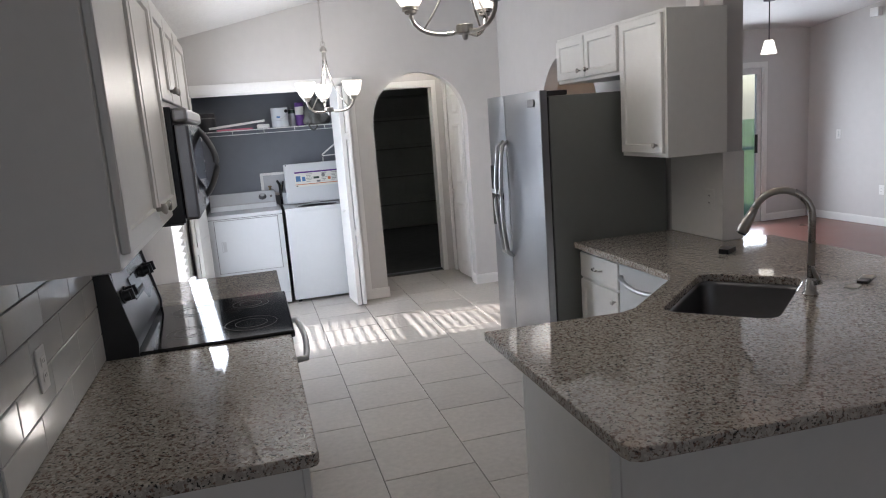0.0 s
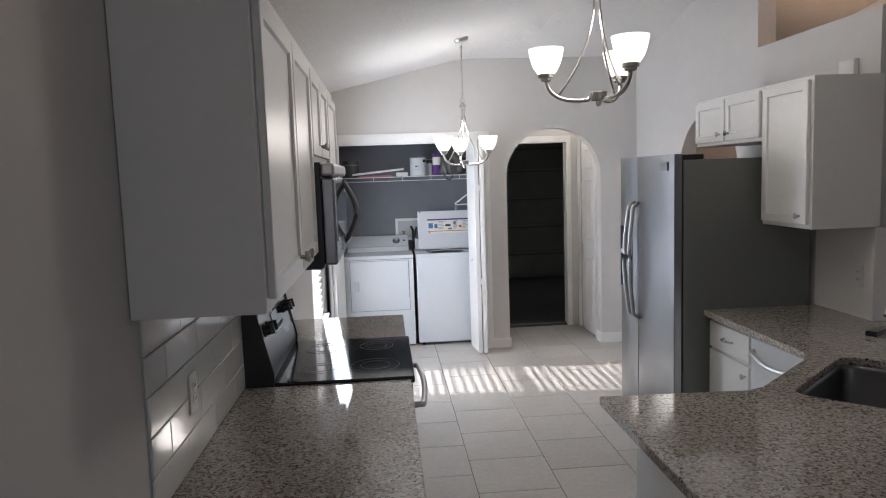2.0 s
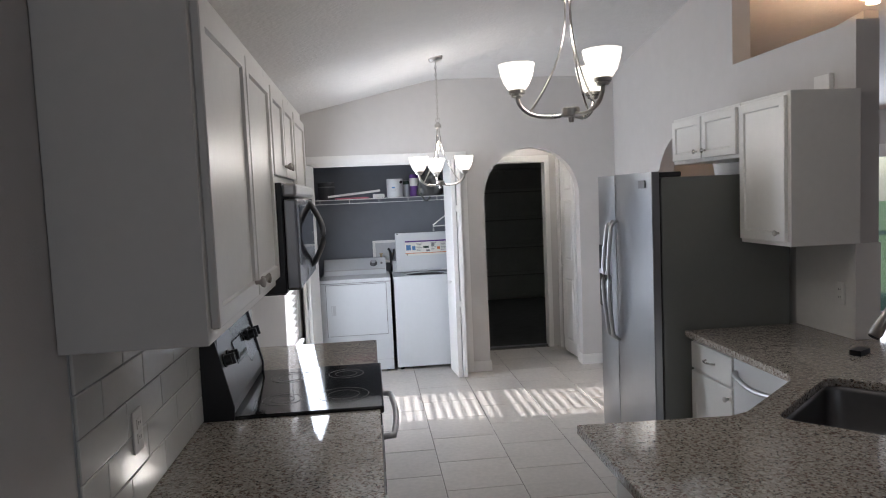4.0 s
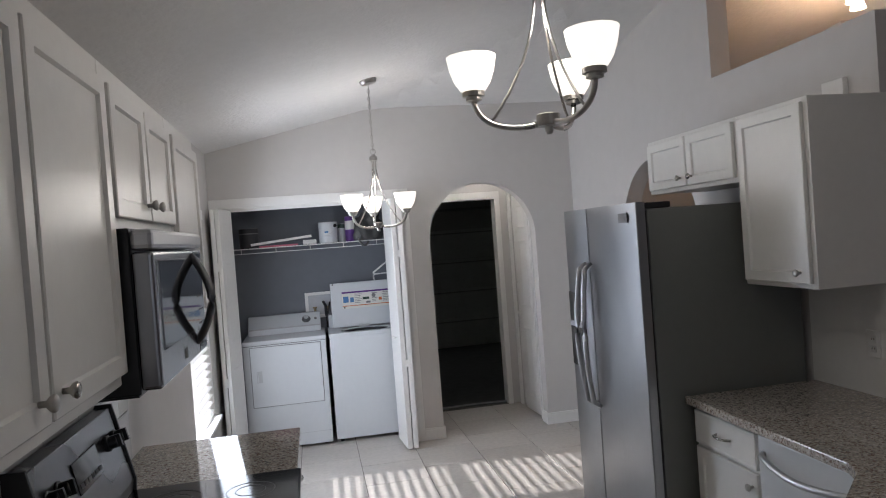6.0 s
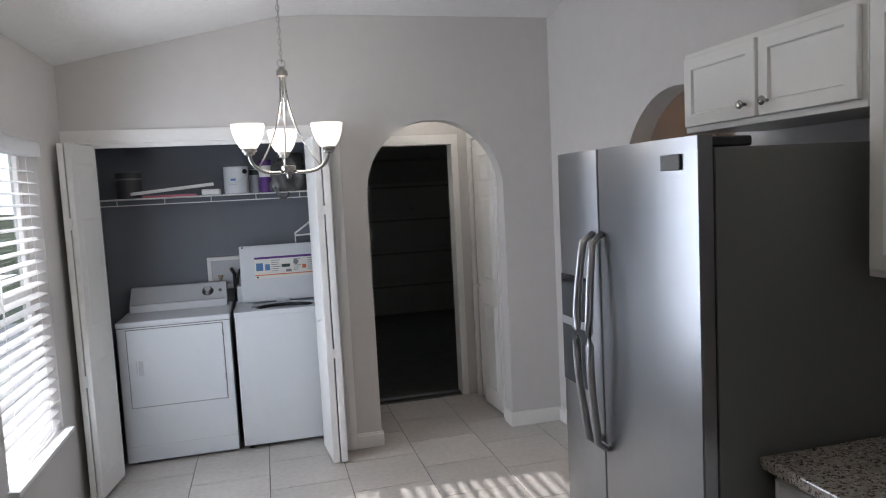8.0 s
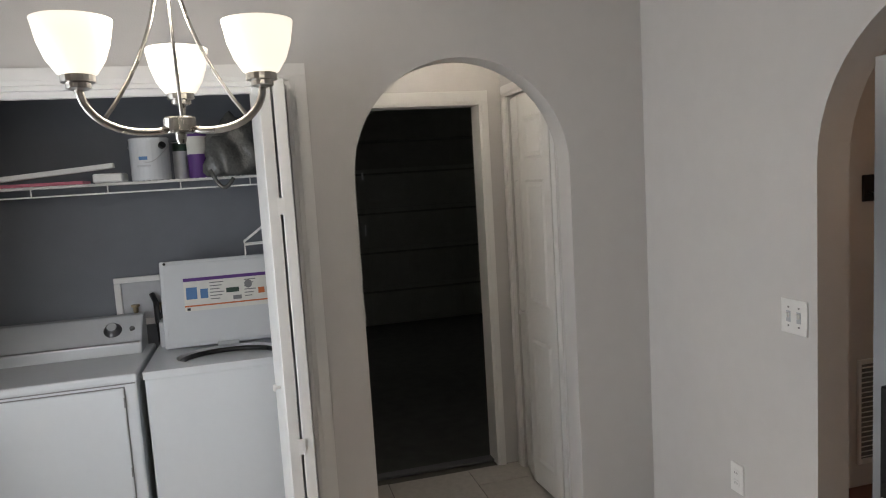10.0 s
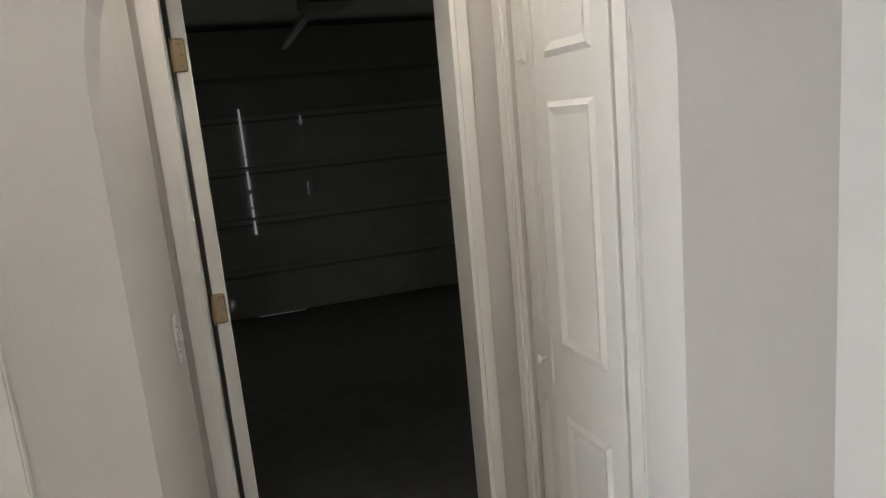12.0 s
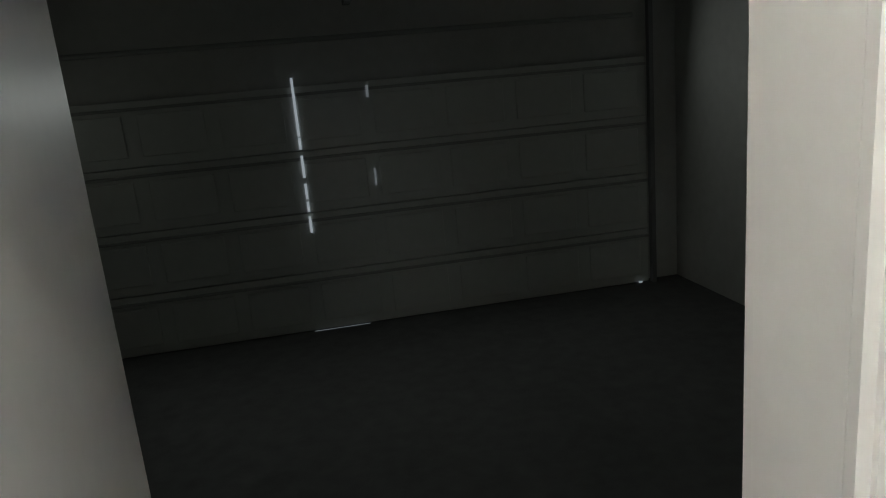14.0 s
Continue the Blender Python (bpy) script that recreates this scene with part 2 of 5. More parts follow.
# laundry closet and hall shells
structure("wall_closet_back", box(XL, 1.62, 6.95, 7.02, 0, 2.6), M_CLOSET, "dark blue grey painted closet wall", "wall")
structure("wall_closet_west", box(XL, XL + 0.012, YB + T, 6.95, 0, 2.6), M_CLOSET, "dark blue grey painted closet wall", "wall")
structure("wall_closet_east", box(1.60, 1.62, YB + T, 6.95, 0, 2.6), M_CLOSET, "dark blue grey painted closet wall", "wall")
structure("ceiling_closet", box(XL, 1.62, YB + T, 7.02, 2.6, 2.68), M_CEIL, "white closet ceiling", "ceiling")
structure("wall_hall_west", box(1.62, 1.70, YB + T, HY, 0, 2.6), M_WALL, "light grey hall wall", "wall")
structure("ceiling_hall", box(1.62, 3.6, YB + T, HY + 0.12, 2.6, 2.68), M_CEIL, "white hall ceiling", "ceiling")
GX0, GX1, GZ = 1.760, 2.556, 2.085
structure("wall_hall_north", prism([(1.62, 0), (GX0, 0), (GX0, GZ), (GX1, GZ), (GX1, 0), (3.6, 0), (3.6, 2.6), (1.62, 2.6)], "y", HY, HY + 0.12), M_WALL, "light grey hall wall with a doorway to the garage", "wall")
structure("wall_hall_east", prism([(YB + T, 0), (6.31, 0), (6.31, 2.10), (6.87, 2.10), (6.87, 0), (HY, 0), (HY, 2.6), (YB + T, 2.6)], "x", 2.68, 2.78), M_WALL, "light grey hall wall with a closet opening", "wall")
structure("wall_pantry", box(3.5, 3.6, YB + T, HY, 0, 2.6), M_WALL, "grey closet wall", "wall")
# garage
structure("wall_garage_west", box(-0.1, 0.0, HY + 0.12, 12.64, -0.3, 2.7), M_GARAGE, "dim garage wall", "wall")
structure("wall_garage_east", box(5.6, 5.7, HY + 0.12, 12.64, -0.3, 2.7), M_GARAGE, "dim garage wall", "wall")
structure("wall_garage_south", prism([(-0.1, -0.3), (GX0, -0.3), (GX0, GZ), (GX1, GZ), (GX1, -0.3), (5.7, -0.3), (5.7, 2.7), (-0.1, 2.7)], "y", HY + 0.12, HY + 0.15), M_GARAGE, "dim garage wall", "wall")
structure("wall_garage_north", box(-0.1, 5.7, 12.61, 12.71, -0.38, 2.7), M_GARAGE, "dim garage wall", "wall")
structure("ceiling_garage", box(-0.1, 5.7, HY + 0.12, 12.64, 2.7, 2.8), M_GARAGE_DIM, "dim garage ceiling", "ceiling")
structure("floor_garage", box(-0.1, 5.7, HY + 0.12, 12.64, -0.38, -0.30), M_GARAGE_DIM, "dim concrete garage floor", "floor")
# closing walls
structure("wall_south", box(XL - T, 8.2, -4.3, -4.2, 0, 3.9), M_WALL, "light grey wall", "wall")
structure("wall_living_east", box(8.03, 8.16, -4.2, 7.5, 0, 3.6), M_WALL, "light grey living room wall", "wall")
structure("wall_living_north", prism([(4.3, 0), (5.38, 0), (5.38, 2.08), (7.26, 2.08), (7.26, 0), (8.2, 0), (8.2, 3.1), (3.23, 3.1), (3.23, 2.3), (4.3, 2.3)], "y", 7.38, 7.5), M_WALL, "light grey living room wall with a glass door", "wall")
structure("wall_inner_hall", box(4.3, 4.42, 4.3, 7.38, 0, 3.15), M_WALL, "light grey inner hall wall", "wall")
structure("wall_inner_hall_end", box(3.23, 4.3, 6.0, 6.13, 0, 3.15), M_WALL, "light grey inner hall wall", "wall")
# ==== shapes used by many things ====


def tube(points, radius, seg=8, closed=False):
    bm = bmesh.new()
    pts = [Vector(p) for p in points]
    rings, n = [], len(pts)
    up = Vector((0, 0, 1))
    for i, p in enumerate(pts):
        if closed:
            d = pts[(i + 1) % n] - pts[i - 1]
        else:
            d = pts[min(i + 1, n - 1)] - pts[max(i - 1, 0)]
        d.normalize()
        side = d.cross(up)
        if side.length < 1e-3:
            side = d.cross(Vector((1, 0, 0)))
        side.normalize()
        top = side.cross(d)
        r = radius[i] if isinstance(radius, (list, tuple)) else radius
        rings.append([bm.verts.new(p + r * (math.cos(2 * math.pi * k / seg) * side + math.sin(2 * math.pi * k / seg) * top)) for k in range(seg)])
    for i in range(n if closed else n - 1):
        a, b = rings[i], rings[(i + 1) % n]
        for k in range(seg):
            bm.faces.new((a[k], a[(k + 1) % seg], b[(k + 1) % seg], b[k]))
    if not closed:
        bm.faces.new(rings[0][::-1])
        bm.faces.new(rings[-1])
    bmesh.ops.recalc_face_normals(bm, faces=bm.faces[:])
    return bm


def lathe(profile, place, seg=24, m=None, cap=True):
    """Turns (radius, height) pairs round an upright axis at place."""
    bm = bmesh.new()
    rings = []
    for r, z in profile:
        rings.append([bm.verts.new((r * math.cos(2 * math.pi * k / seg), r * math.sin(2 * math.pi * k / seg), z)) for k in range(seg)])
    for a, b in zip(rings, rings[1:]):
        for k in range(seg):
            bm.faces.new((a[k], a[(k + 1) % seg], b[(k + 1) % seg], b[k]))
    if cap:
        bm.faces.new(rings[0][::-1])
        bm.faces.new(rings[-1])
    bmesh.ops.recalc_face_normals(bm, faces=bm.faces[:])
    bmesh.ops.transform(bm, matrix=Matrix.Translation(place) @ (m or Matrix()), verts=bm.verts[:])
    return bm


def arc(p, q, bow, n=10):
    """Points from p to q, bowed by the vector bow."""
    p, q, bow = Vector(p), Vector(q), Vector(bow)
    return [p.lerp(q, i / n) + bow * math.sin(math.pi * i / n) for i in range(n + 1)]


def moved(bm, m):
    bmesh.ops.transform(bm, matrix=m, verts=bm.verts[:])
    return bm


EAST, WEST = pose(0, 0, 0, 0, 0, 90), pose(0, 0, 0, 0, 0, -90)


def shaker(w, h, d=0.02, stile=0.062, sink=0.009):
    """A framed cupboard door; front at local -y, from x 0 to w and z 0 to h."""
    bm = box(0, w, 0, d, 0, h, 0.003, 1)
    bm.faces.ensure_lookup_table()
    f = min(bm.faces, key=lambda q: q.calc_center_median().y - q.calc_area())
    r = bmesh.ops.inset_individual(bm, faces=[f], thickness=stile - 0.003)
    r = bmesh.ops.inset_individual(bm, faces=[f], thickness=0.007)
    bmesh.ops.translate(bm, verts=f.verts[:], vec=(0, sink, 0))
    r = bmesh.ops.inset_individual(bm, faces=[f], thickness=0.012)
    return bm


def facing(side, plane, a, z):
    """The pose that lays a local front (-y) on a plane: side +1 faces +x, -1 faces -x, starting at y = a."""
    if side > 0:
        return Matrix.Translation((plane, a, z)) @ pose(0, 0, 0, 0, 0, 90)
    return Matrix.Translation((plane, a, z)) @ pose(0, 0, 0, 0, 0, -90)


def cupboard_door(parent, side, plane, y0, y1, z0, z1, knob=None, name="door"):
    """A shaker door on the plane x = plane that stands 2 cm proud of it, with a round knob."""
    start = y0 if side > 0 else y1
    m = Matrix.Translation((plane + side * 0.0205, 0, 0)) @ facing(side, 0, start, z0)
    d = part(name, moved(shaker(y1 - y0, z1 - z0), m), M_CAB, parent)
    if knob:
        prof = [(0.006, 0.0), (0.006, 0.012), (0.013, 0.018), (0.016, 0.024), (0.013, 0.029), (0.004, 0.031)]
        part("knob", lathe(prof, (plane + side * 0.02, *knob), 14, pose(0, 0, 0, 0, 90 * side, 0)), M_NICKEL, d, "brushed nickel knob", True)
    return d


def pull(parent, side, plane, y, z, w=0.1):
    pts = [(plane, y - w / 2, z), (plane + side * 0.022, y - w / 2 + 0.012, z)] + [(plane + side * (0.022 + 0.008 * math.sin(math.pi * k / 6)), y - w / 2 + 0.012 + (w - 0.024) * k / 6, z) for k in range(1, 6)] + [(plane + side * 0.022, y + w / 2 - 0.012, z), (plane, y + w / 2, z)]
    part("handle", tube(pts, 0.0055), M_NICKEL, parent, "brushed nickel bar pull", True)


def wall_plate(name, label, place, normal, w=0.072, h=0.118, toggles=1, kind="switch"):
    """A cover plate; normal is +x, -x or -y."""
    rz = {"+x": 90, "-x": -90, "-y": 0}[normal]
    e = thing(name, place, label, "wall plate")
    m = Matrix.Translation(place) @ pose(0, 0, 0, 0, 0, rz)
    part("plate", moved(box(-w / 2, w / 2, -0.006, 0, -h / 2, h / 2, 0.003), m), M_TRIM, e)
    for k in range(toggles):
        x = (k - (toggles - 1) / 2) * 0.046
        if kind == "switch":
            part("toggle", moved(box(x - 0.005, x + 0.005, -0.018, -0.006, -0.004, 0.014, 0.001), m), M_TRIM, e)
            part("slot", moved(box(x - 0.009, x + 0.009, -0.0075, -0.006, -0.019, 0.019), m), M_PALE, e, "grey switch slot")
            for z in (-0.032, 0.032):
                part("screw", moved(box(x - 0.003, x + 0.003, -0.0075, -0.006, z - 0.003, z + 0.003), m), M_GREY, e)
        else:
            for z in (-0.02, 0.02):
                s = part("socket", moved(box(x - 0.016, x + 0.016, -0.009, -0.006, z - 0.014, z + 0.014, 0.0015), m), M_TRIM, e)
                for sx in (-0.006, 0.006):
                    part("slot", moved(box(x + sx - 0.0012, x + sx + 0.0012, -0.0096, -0.009, z - 0.003, z + 0.006), m), M_BLACK, s)
    return e


M_PALE = material("pale_grey_plastic", (0.5, 0.51, 0.53), 0.4)
M_GREY = material("grey_plastic", (0.2, 0.2, 0.2), 0.5)
M_BRASS = material("worn_brass", (0.38, 0.30, 0.19), 0.4, metal=1.0, vary=0.15, scale=20)
M_GLAZE = material("white_glazed_tile", (0.72, 0.72, 0.7), 0.07, vary=0.03, scale=6, bump=0.06, bump_scale=14, island=0.03)
M_DKSTEEL = material("dark_steel", (0.2, 0.2, 0.205), 0.34, metal=1.0, vary=0.06, scale=6)
M_TUB = material("dark_tub", (0.05, 0.05, 0.055), 0.5)
M_PURPLE = material("purple_print", (0.1, 0.03, 0.2), 0.5)
M_BLUE = material("blue_print", (0.08, 0.2, 0.42), 0.5)
M_RED = material("orange_print", (0.6, 0.16, 0.05), 0.5)
M_PINK = material("pink_card", (0.7, 0.2, 0.28), 0.6)
M_GREEN = material("dark_green_plastic", (0.02, 0.05, 0.035), 0.45)
M_BAG = material("grey_plastic_bag", (0.11, 0.11, 0.105), 0.25, vary=0.3, scale=14, bump=1.0, bump_scale=45)
M_PAPER = material("label_paper", (0.72, 0.71, 0.66), 0.6)

# ==== trim and openings ====


def trim_piece(name, bm, label="white painted trim"):
    return tagged(part(name, bm, M_TRIM), label, "trim", kind="structure")


def baseboard_x(x0, x1, y, face):
    """Along x, on the wall face y; face -1 looks to -y."""
    bm = box(x0, x1, y + min(0, face) * 0.014, y + max(0, face) * 0.014, 0.0, 0.085)
    add_box(bm, x0, x1, y + min(0, face) * 0.009, y + max(0, face) * 0.009, 0.085, 0.1)
    trim_piece("baseboard", bm, "white painted baseboard")


def baseboard_y(y0, y1, x, face):
    bm = box(x + min(0, face) * 0.014, x + max(0, face) * 0.014, y0, y1, 0.0, 0.085)
    add_box(bm, x + min(0, face) * 0.009, x + max(0, face) * 0.009, y0, y1, 0.085, 0.1)
    trim_piece("baseboard", bm, "white painted baseboard")


baseboard_x(CX1 + 0.064, AX0 + 0.014, YB, -1)
baseboard_x(AX1 - 0.014, XR - 0.014, YB, -1)
baseboard_y(YB, YB + T, AX0, 1)
baseboard_y(YB, YB + T, AX1, -1)
baseboard_y(5.095, YB - 0.014, XR, -1)
baseboard_y(YB + T, HY - 0.02, 1.70, 1)
baseboard_x(7.34, 8.0, 7.38, -1)
baseboard_y(0.0, 7.36, 8.03, -1)
baseboard_y(4.7, 5.7, XL, 1)


def casing(prefix, along, a, b, top, plane, out, w=0.075, wt=None):
    """A stepped door casing round an opening from a to b along an axis, on a wall plane, standing out by its sign."""
    def strip(u0, u1, z0, z1):
        bm = bmesh.new()
        for k, (inset, d) in enumerate(((0.0, 0.012), (w * 0.28, 0.018))):
            uu0, uu1, zz1 = u0, u1, z1
            if u1 - u0 < 0.2:
                if u0 < a:
                    uu0, uu1 = u0 + 0, u1 - inset
                else:
                    uu0, uu1 = u0 + inset, u1
                zz0 = z0
            else:
                zz0 = z0 + inset
            if k:
                if u1 - u0 >= 0.2:
                    uu0, uu1, zz1 = uu0 + 0.003, uu1 - 0.003, zz1 - 0.003
                elif u0 < a:
                    uu0 += 0.003
                else:
                    uu1 -= 0.003
            p0, p1 = sorted((plane, plane + out * d))
            if along == "x":
                add_box(bm, uu0, uu1, p0, p1, zz0, zz1)
            else:
                add_box(bm, p0, p1, uu0, uu1, zz0, zz1)
        return bm
    trim_piece(prefix, strip(a - w, a, 0, top), "white moulded door casing")
    trim_piece(prefix, strip(b, b + w, 0, top), "white moulded door casing")
    trim_piece(prefix, strip(a - w, b + w, top, top + (wt or w)), "white moulded door casing")


casing("door_casing", "x", GX0 + 0.012, GX1 - 0.014, GZ - 0.014, HY, -1, 0.052, 0.075)
casing("closet_casing", "x", CX0, CX1, CZ, YB, -1, 0.062)
casing("pantry_casing", "y", 6.31, 6.87, 2.10, 2.68, -1, 0.062)
# jambs
trim_piece("door_jamb", box(GX0, GX0 + 0.012, HY + 0.0005, HY + 0.13, 0, GZ - 0.014), "white door jamb")
trim_piece("door_jamb", box(GX1 - 0.014, GX1, HY + 0.0005, HY + 0.13, 0, GZ - 0.014), "white door jamb")
trim_piece("door_jamb", box(GX0, GX1, HY + 0.0005, HY + 0.13, GZ - 0.014, GZ), "white door jamb")
structure("threshold", box(GX0 + 0.014, GX1 - 0.014, HY + 0.05, HY + 0.12, 0.0, 0.016, 0.005), M_DKSTEEL, "worn aluminium door threshold", "trim")
trim_piece("closet_jamb", box(CX0, CX0 + 0.016, YB + 0.0005, YB + T, 0, CZ - 0.016), "white closet jamb")
trim_piece("closet_jamb", box(CX1 - 0.016, CX1, YB + 0.0005, YB + T, 0, CZ - 0.016), "white closet jamb")
trim_piece("closet_jamb", box(CX0, CX1, YB + 0.0005, YB + T, CZ - 0.016, CZ), "white closet head jamb")
trim_piece("closet_track", box(CX0 + 0.016, CX1 - 0.016, YB + 0.04, YB + 0.07, CZ - 0.04, CZ - 0.016), "metal bifold door track")

# ==== kitchen window with blinds ====
win = thing("window_1", (XL - T, (WY0 + WY1) / 2, WZ0), "white sash window in the grey wall", "window", kind="structure")
for a, b, c, d in ((WY0, WY0 + 0.05, WZ0, WZ1), (WY1 - 0.05, WY1, WZ0, WZ1), (WY0 + 0.05, WY1 - 0.05, WZ0, WZ0 + 0.05), (WY0 + 0.05, WY1 - 0.05, WZ1 - 0.05, WZ1), (WY0 + 0.05, WY1 - 0.05, 1.255, 1.315)):
    part("window_frame", box(XL - T + 0.01, XL - T + 0.05, a, b, c, d, 0.003, 1), M_TRIM, win)
M_GLASS = bpy.data.materials.new("window_glass")
M_GLASS.use_nodes = True
gb = M_GLASS.node_tree.nodes["Principled BSDF"]
gb.inputs["Transmission Weight"].default_value = 1.0
gb.inputs["Roughness"].default_value = 0.0
gb.inputs["IOR"].default_value = 1.45
for c, d in ((WZ0 + 0.05, 1.255), (1.315, WZ1 - 0.05)):
    p = part("pane", box(XL - T + 0.025, XL - T + 0.029, WY0 + 0.05, WY1 - 0.05, c, d), M_GLASS, win, "clear glass pane")
    p.visible_shadow = False
trim_piece("window_sill", box(XL - T + 0.05, XL + 0.05, WY0 - 0.03, WY1 + 0.03, WZ0 - 0.02, WZ0 + 0.006, 0.006), "white painted window sill")
blind = thing("window_blind", (XL - 0.03, (WY0 + WY1) / 2, WZ0 + 0.03), "white horizontal slat blind, lowered and open", "blind")
part("headrail", box(XL - 0.058, XL - 0.005, WY0 + 0.006, WY1 - 0.006, WZ1 - 0.065, WZ1 - 0.004, 0.004), M_BLIND, blind)
part("bottom_rail", box(XL - 0.055, XL - 0.008, WY0 + 0.01, WY1 - 0.01, WZ0 + 0.012, WZ0 + 0.03, 0.004), M_BLIND, blind)
PITCH = 0.0575
nslat = int((WZ1 - 0.08 - WZ0 - 0.04) / PITCH)
slat_me = None
for k in range(nslat):
    z = WZ0 + 0.055 + k * PITCH
    if slat_me is None:
        bm = bmesh.new()
        for s in range(4):
            u0, u1 = -0.026 + s * 0.013, -0.013 + s * 0.013
            z0 = 0.0035 * (1 - (u0 / 0.026) ** 2)
            z1 = 0.0035 * (1 - (u1 / 0.026) ** 2)
            y0, y1 = WY0 + 0.01, WY1 - 0.01
            vs = [bm.verts.new(c) for c in ((u0, y0, z0), (u1, y0, z1), (u1, y1, z1), (u0, y1, z0), (u0, y0, z0 + 0.0028), (u1, y0, z1 + 0.0028), (u1, y1, z1 + 0.0028), (u0, y1, z0 + 0.0028))]
            for q in ((0, 3, 2, 1), (4, 5, 6, 7), (0, 1, 5, 4), (2, 3, 7, 6), (1, 2, 6, 5), (3, 0, 4, 7)):
                bm.faces.new([vs[i] for i in q])
        bmesh.ops.remove_doubles(bm, verts=bm.verts[:], dist=1e-5)
        moved(bm, pose(0, 0, 0, 0, 12, 0))
        s = part("slat", bm, M_BLIND, blind)
        slat_me = s.data
    else:
        s = new("slat", slat_me)
        s.parent = blind
        s.matrix_parent_inverse = blind.matrix_basis.inverted()
    s.location = (XL - 0.031, 0, z)
for y in (WY0 + 0.16, WY1 - 0.16):
    part("ladder_cord", tube([(XL - 0.004, y, WZ0 + 0.03), (XL - 0.004, y, WZ1 - 0.06)], 0.0012, 5), M_BLIND, blind)
part("tilt_wand", tube([(XL + 0.004, WY0 + 0.12, WZ1 - 0.07), (XL + 0.008, WY0 + 0.125, 1.25)], 0.004, 6), M_BLIND, blind, "clear tilt wand")
part("valance", box(XL - 0.002, XL + 0.02, WY0 - 0.012, WY1 + 0.012, WZ1 - 0.065, WZ1 + 0.01, 0.003, 1), M_BLIND, blind, "white valance strip")

# ==== left run ====


def slab(outline, z0=0.88, z1=CT_Z):
    bm = prism(outline, "z", z0, z1)
    top = [e for e in bm.edges if all(abs(v.co.z - z1) < 1e-4 for v in e.verts) or all(abs(v.co.z - z0) < 1e-4 for v in e.verts)]
    bmesh.ops.bevel(bm, geom=top, offset=0.005, segments=2, affect="EDGES", profile=0.5)
    return bm


def worktop(outline, label):
    return tagged(part("worktop", slab(outline), M_GRANITE), label, "worktop")


worktop([(XL + 0.002, 1.05), (0.58, 1.05), (0.594, 1.056), (0.60, 1.07), (0.60, 2.126), (XL + 0.002, 2.126)], "polished speckled granite worktop beside the stove")
worktop([(XL + 0.002, 2.858), (0.60, 2.858), (0.60, 3.475), (XL + 0.002, 3.475)], "polished speckled granite worktop beyond the stove")


def base_unit(side, back, front, y0, y1, label, drawer=True, handle_y=None):
    e = thing("base_cabinet", ((back + front) / 2, (y0 + y1) / 2, 0), label, "cabinet")
    a, b = sorted((back, front))
    part("body", box(a, b, y0, y1, 0.1, 0.879, 0.002, 1), M_CAB, e)
    ka, kb = (a, b - 0.06) if side > 0 else (a + 0.06, b)
    part("toe_kick", box(ka, kb, y0 + 0.01, y1 - 0.01, 0.0, 0.1), M_CAB, e)
    dr = part("drawer_front", moved(shaker(y1 - y0 - 0.03, 0.15, stile=0.012, sink=0.002), Matrix.Translation((front + side * 0.0205, 0, 0)) @ facing(side, 0, y0 + 0.015 if side > 0 else y1 - 0.015, 0.71)), M_CAB, e)
    pull(dr, side, front + side * 0.02, (y0 + y1) / 2, 0.787)
    ky = (y0 + 0.05) if handle_y is None else handle_y
    cupboard_door(e, side, front, y0 + 0.015, y1 - 0.015, 0.115, 0.695, (ky, 0.64))
    return e


base_unit(1, XL + 0.002, 0.555, 1.08, 2.122, "white base cabinet with a plain end panel, under granite", handle_y=1.16)
base_unit(1, XL + 0.002, 0.555, 2.862, 3.45, "white base cabinet beyond the stove")


def upper_unit(side, back, front, y0, y1, z0, z1, doors, label, group, low=0.022, high=0.02):
    e = thing("wall_cabinet", ((back + front) / 2, (y0 + y1) / 2, z0), label, "cabinet", group)
    a, b = sorted((back, front))
    part("body", box(a, b, y0, y1, z0, z1, 0.002, 1), M_CAB, e)
    for d0, d1, ky in doors:
        cupboard_door(e, side, front, d0, d1, z0 + low, z1 - high, (ky, z0 + low + 0.045))
    return e


UF = 0.236
upper_unit(1, XL + 0.002, UF, 1.0, 2.075, 1.428, 2.225, ((1.022, 1.568, 1.515), (1.584, 2.06, 1.625)), "tall white shaker wall cabinet with two doors", "wall cabinets over the stove run", 0.032, 0.054)
upper_unit(1, XL + 0.002, UF, 2.079, 2.84, 1.812, 2.225, ((2.096, 2.452, 2.412), (2.468, 2.824, 2.505)), "short white shaker wall cabinet above the microwave", "wall cabinets over the stove run", 0.028, 0.054)
upper_unit(1, XL + 0.002, UF, 2.844, 3.42, 1.428, 2.225, ((2.88, 3.40, 2.925),), "white shaker wall cabinet with one door", "wall cabinets over the stove run", 0.032, 0.054)


M_MWSTEEL = material("satin_dark_steel", (0.27, 0.27, 0.28), 0.26, metal=1.0, vary=0.05, scale=4)


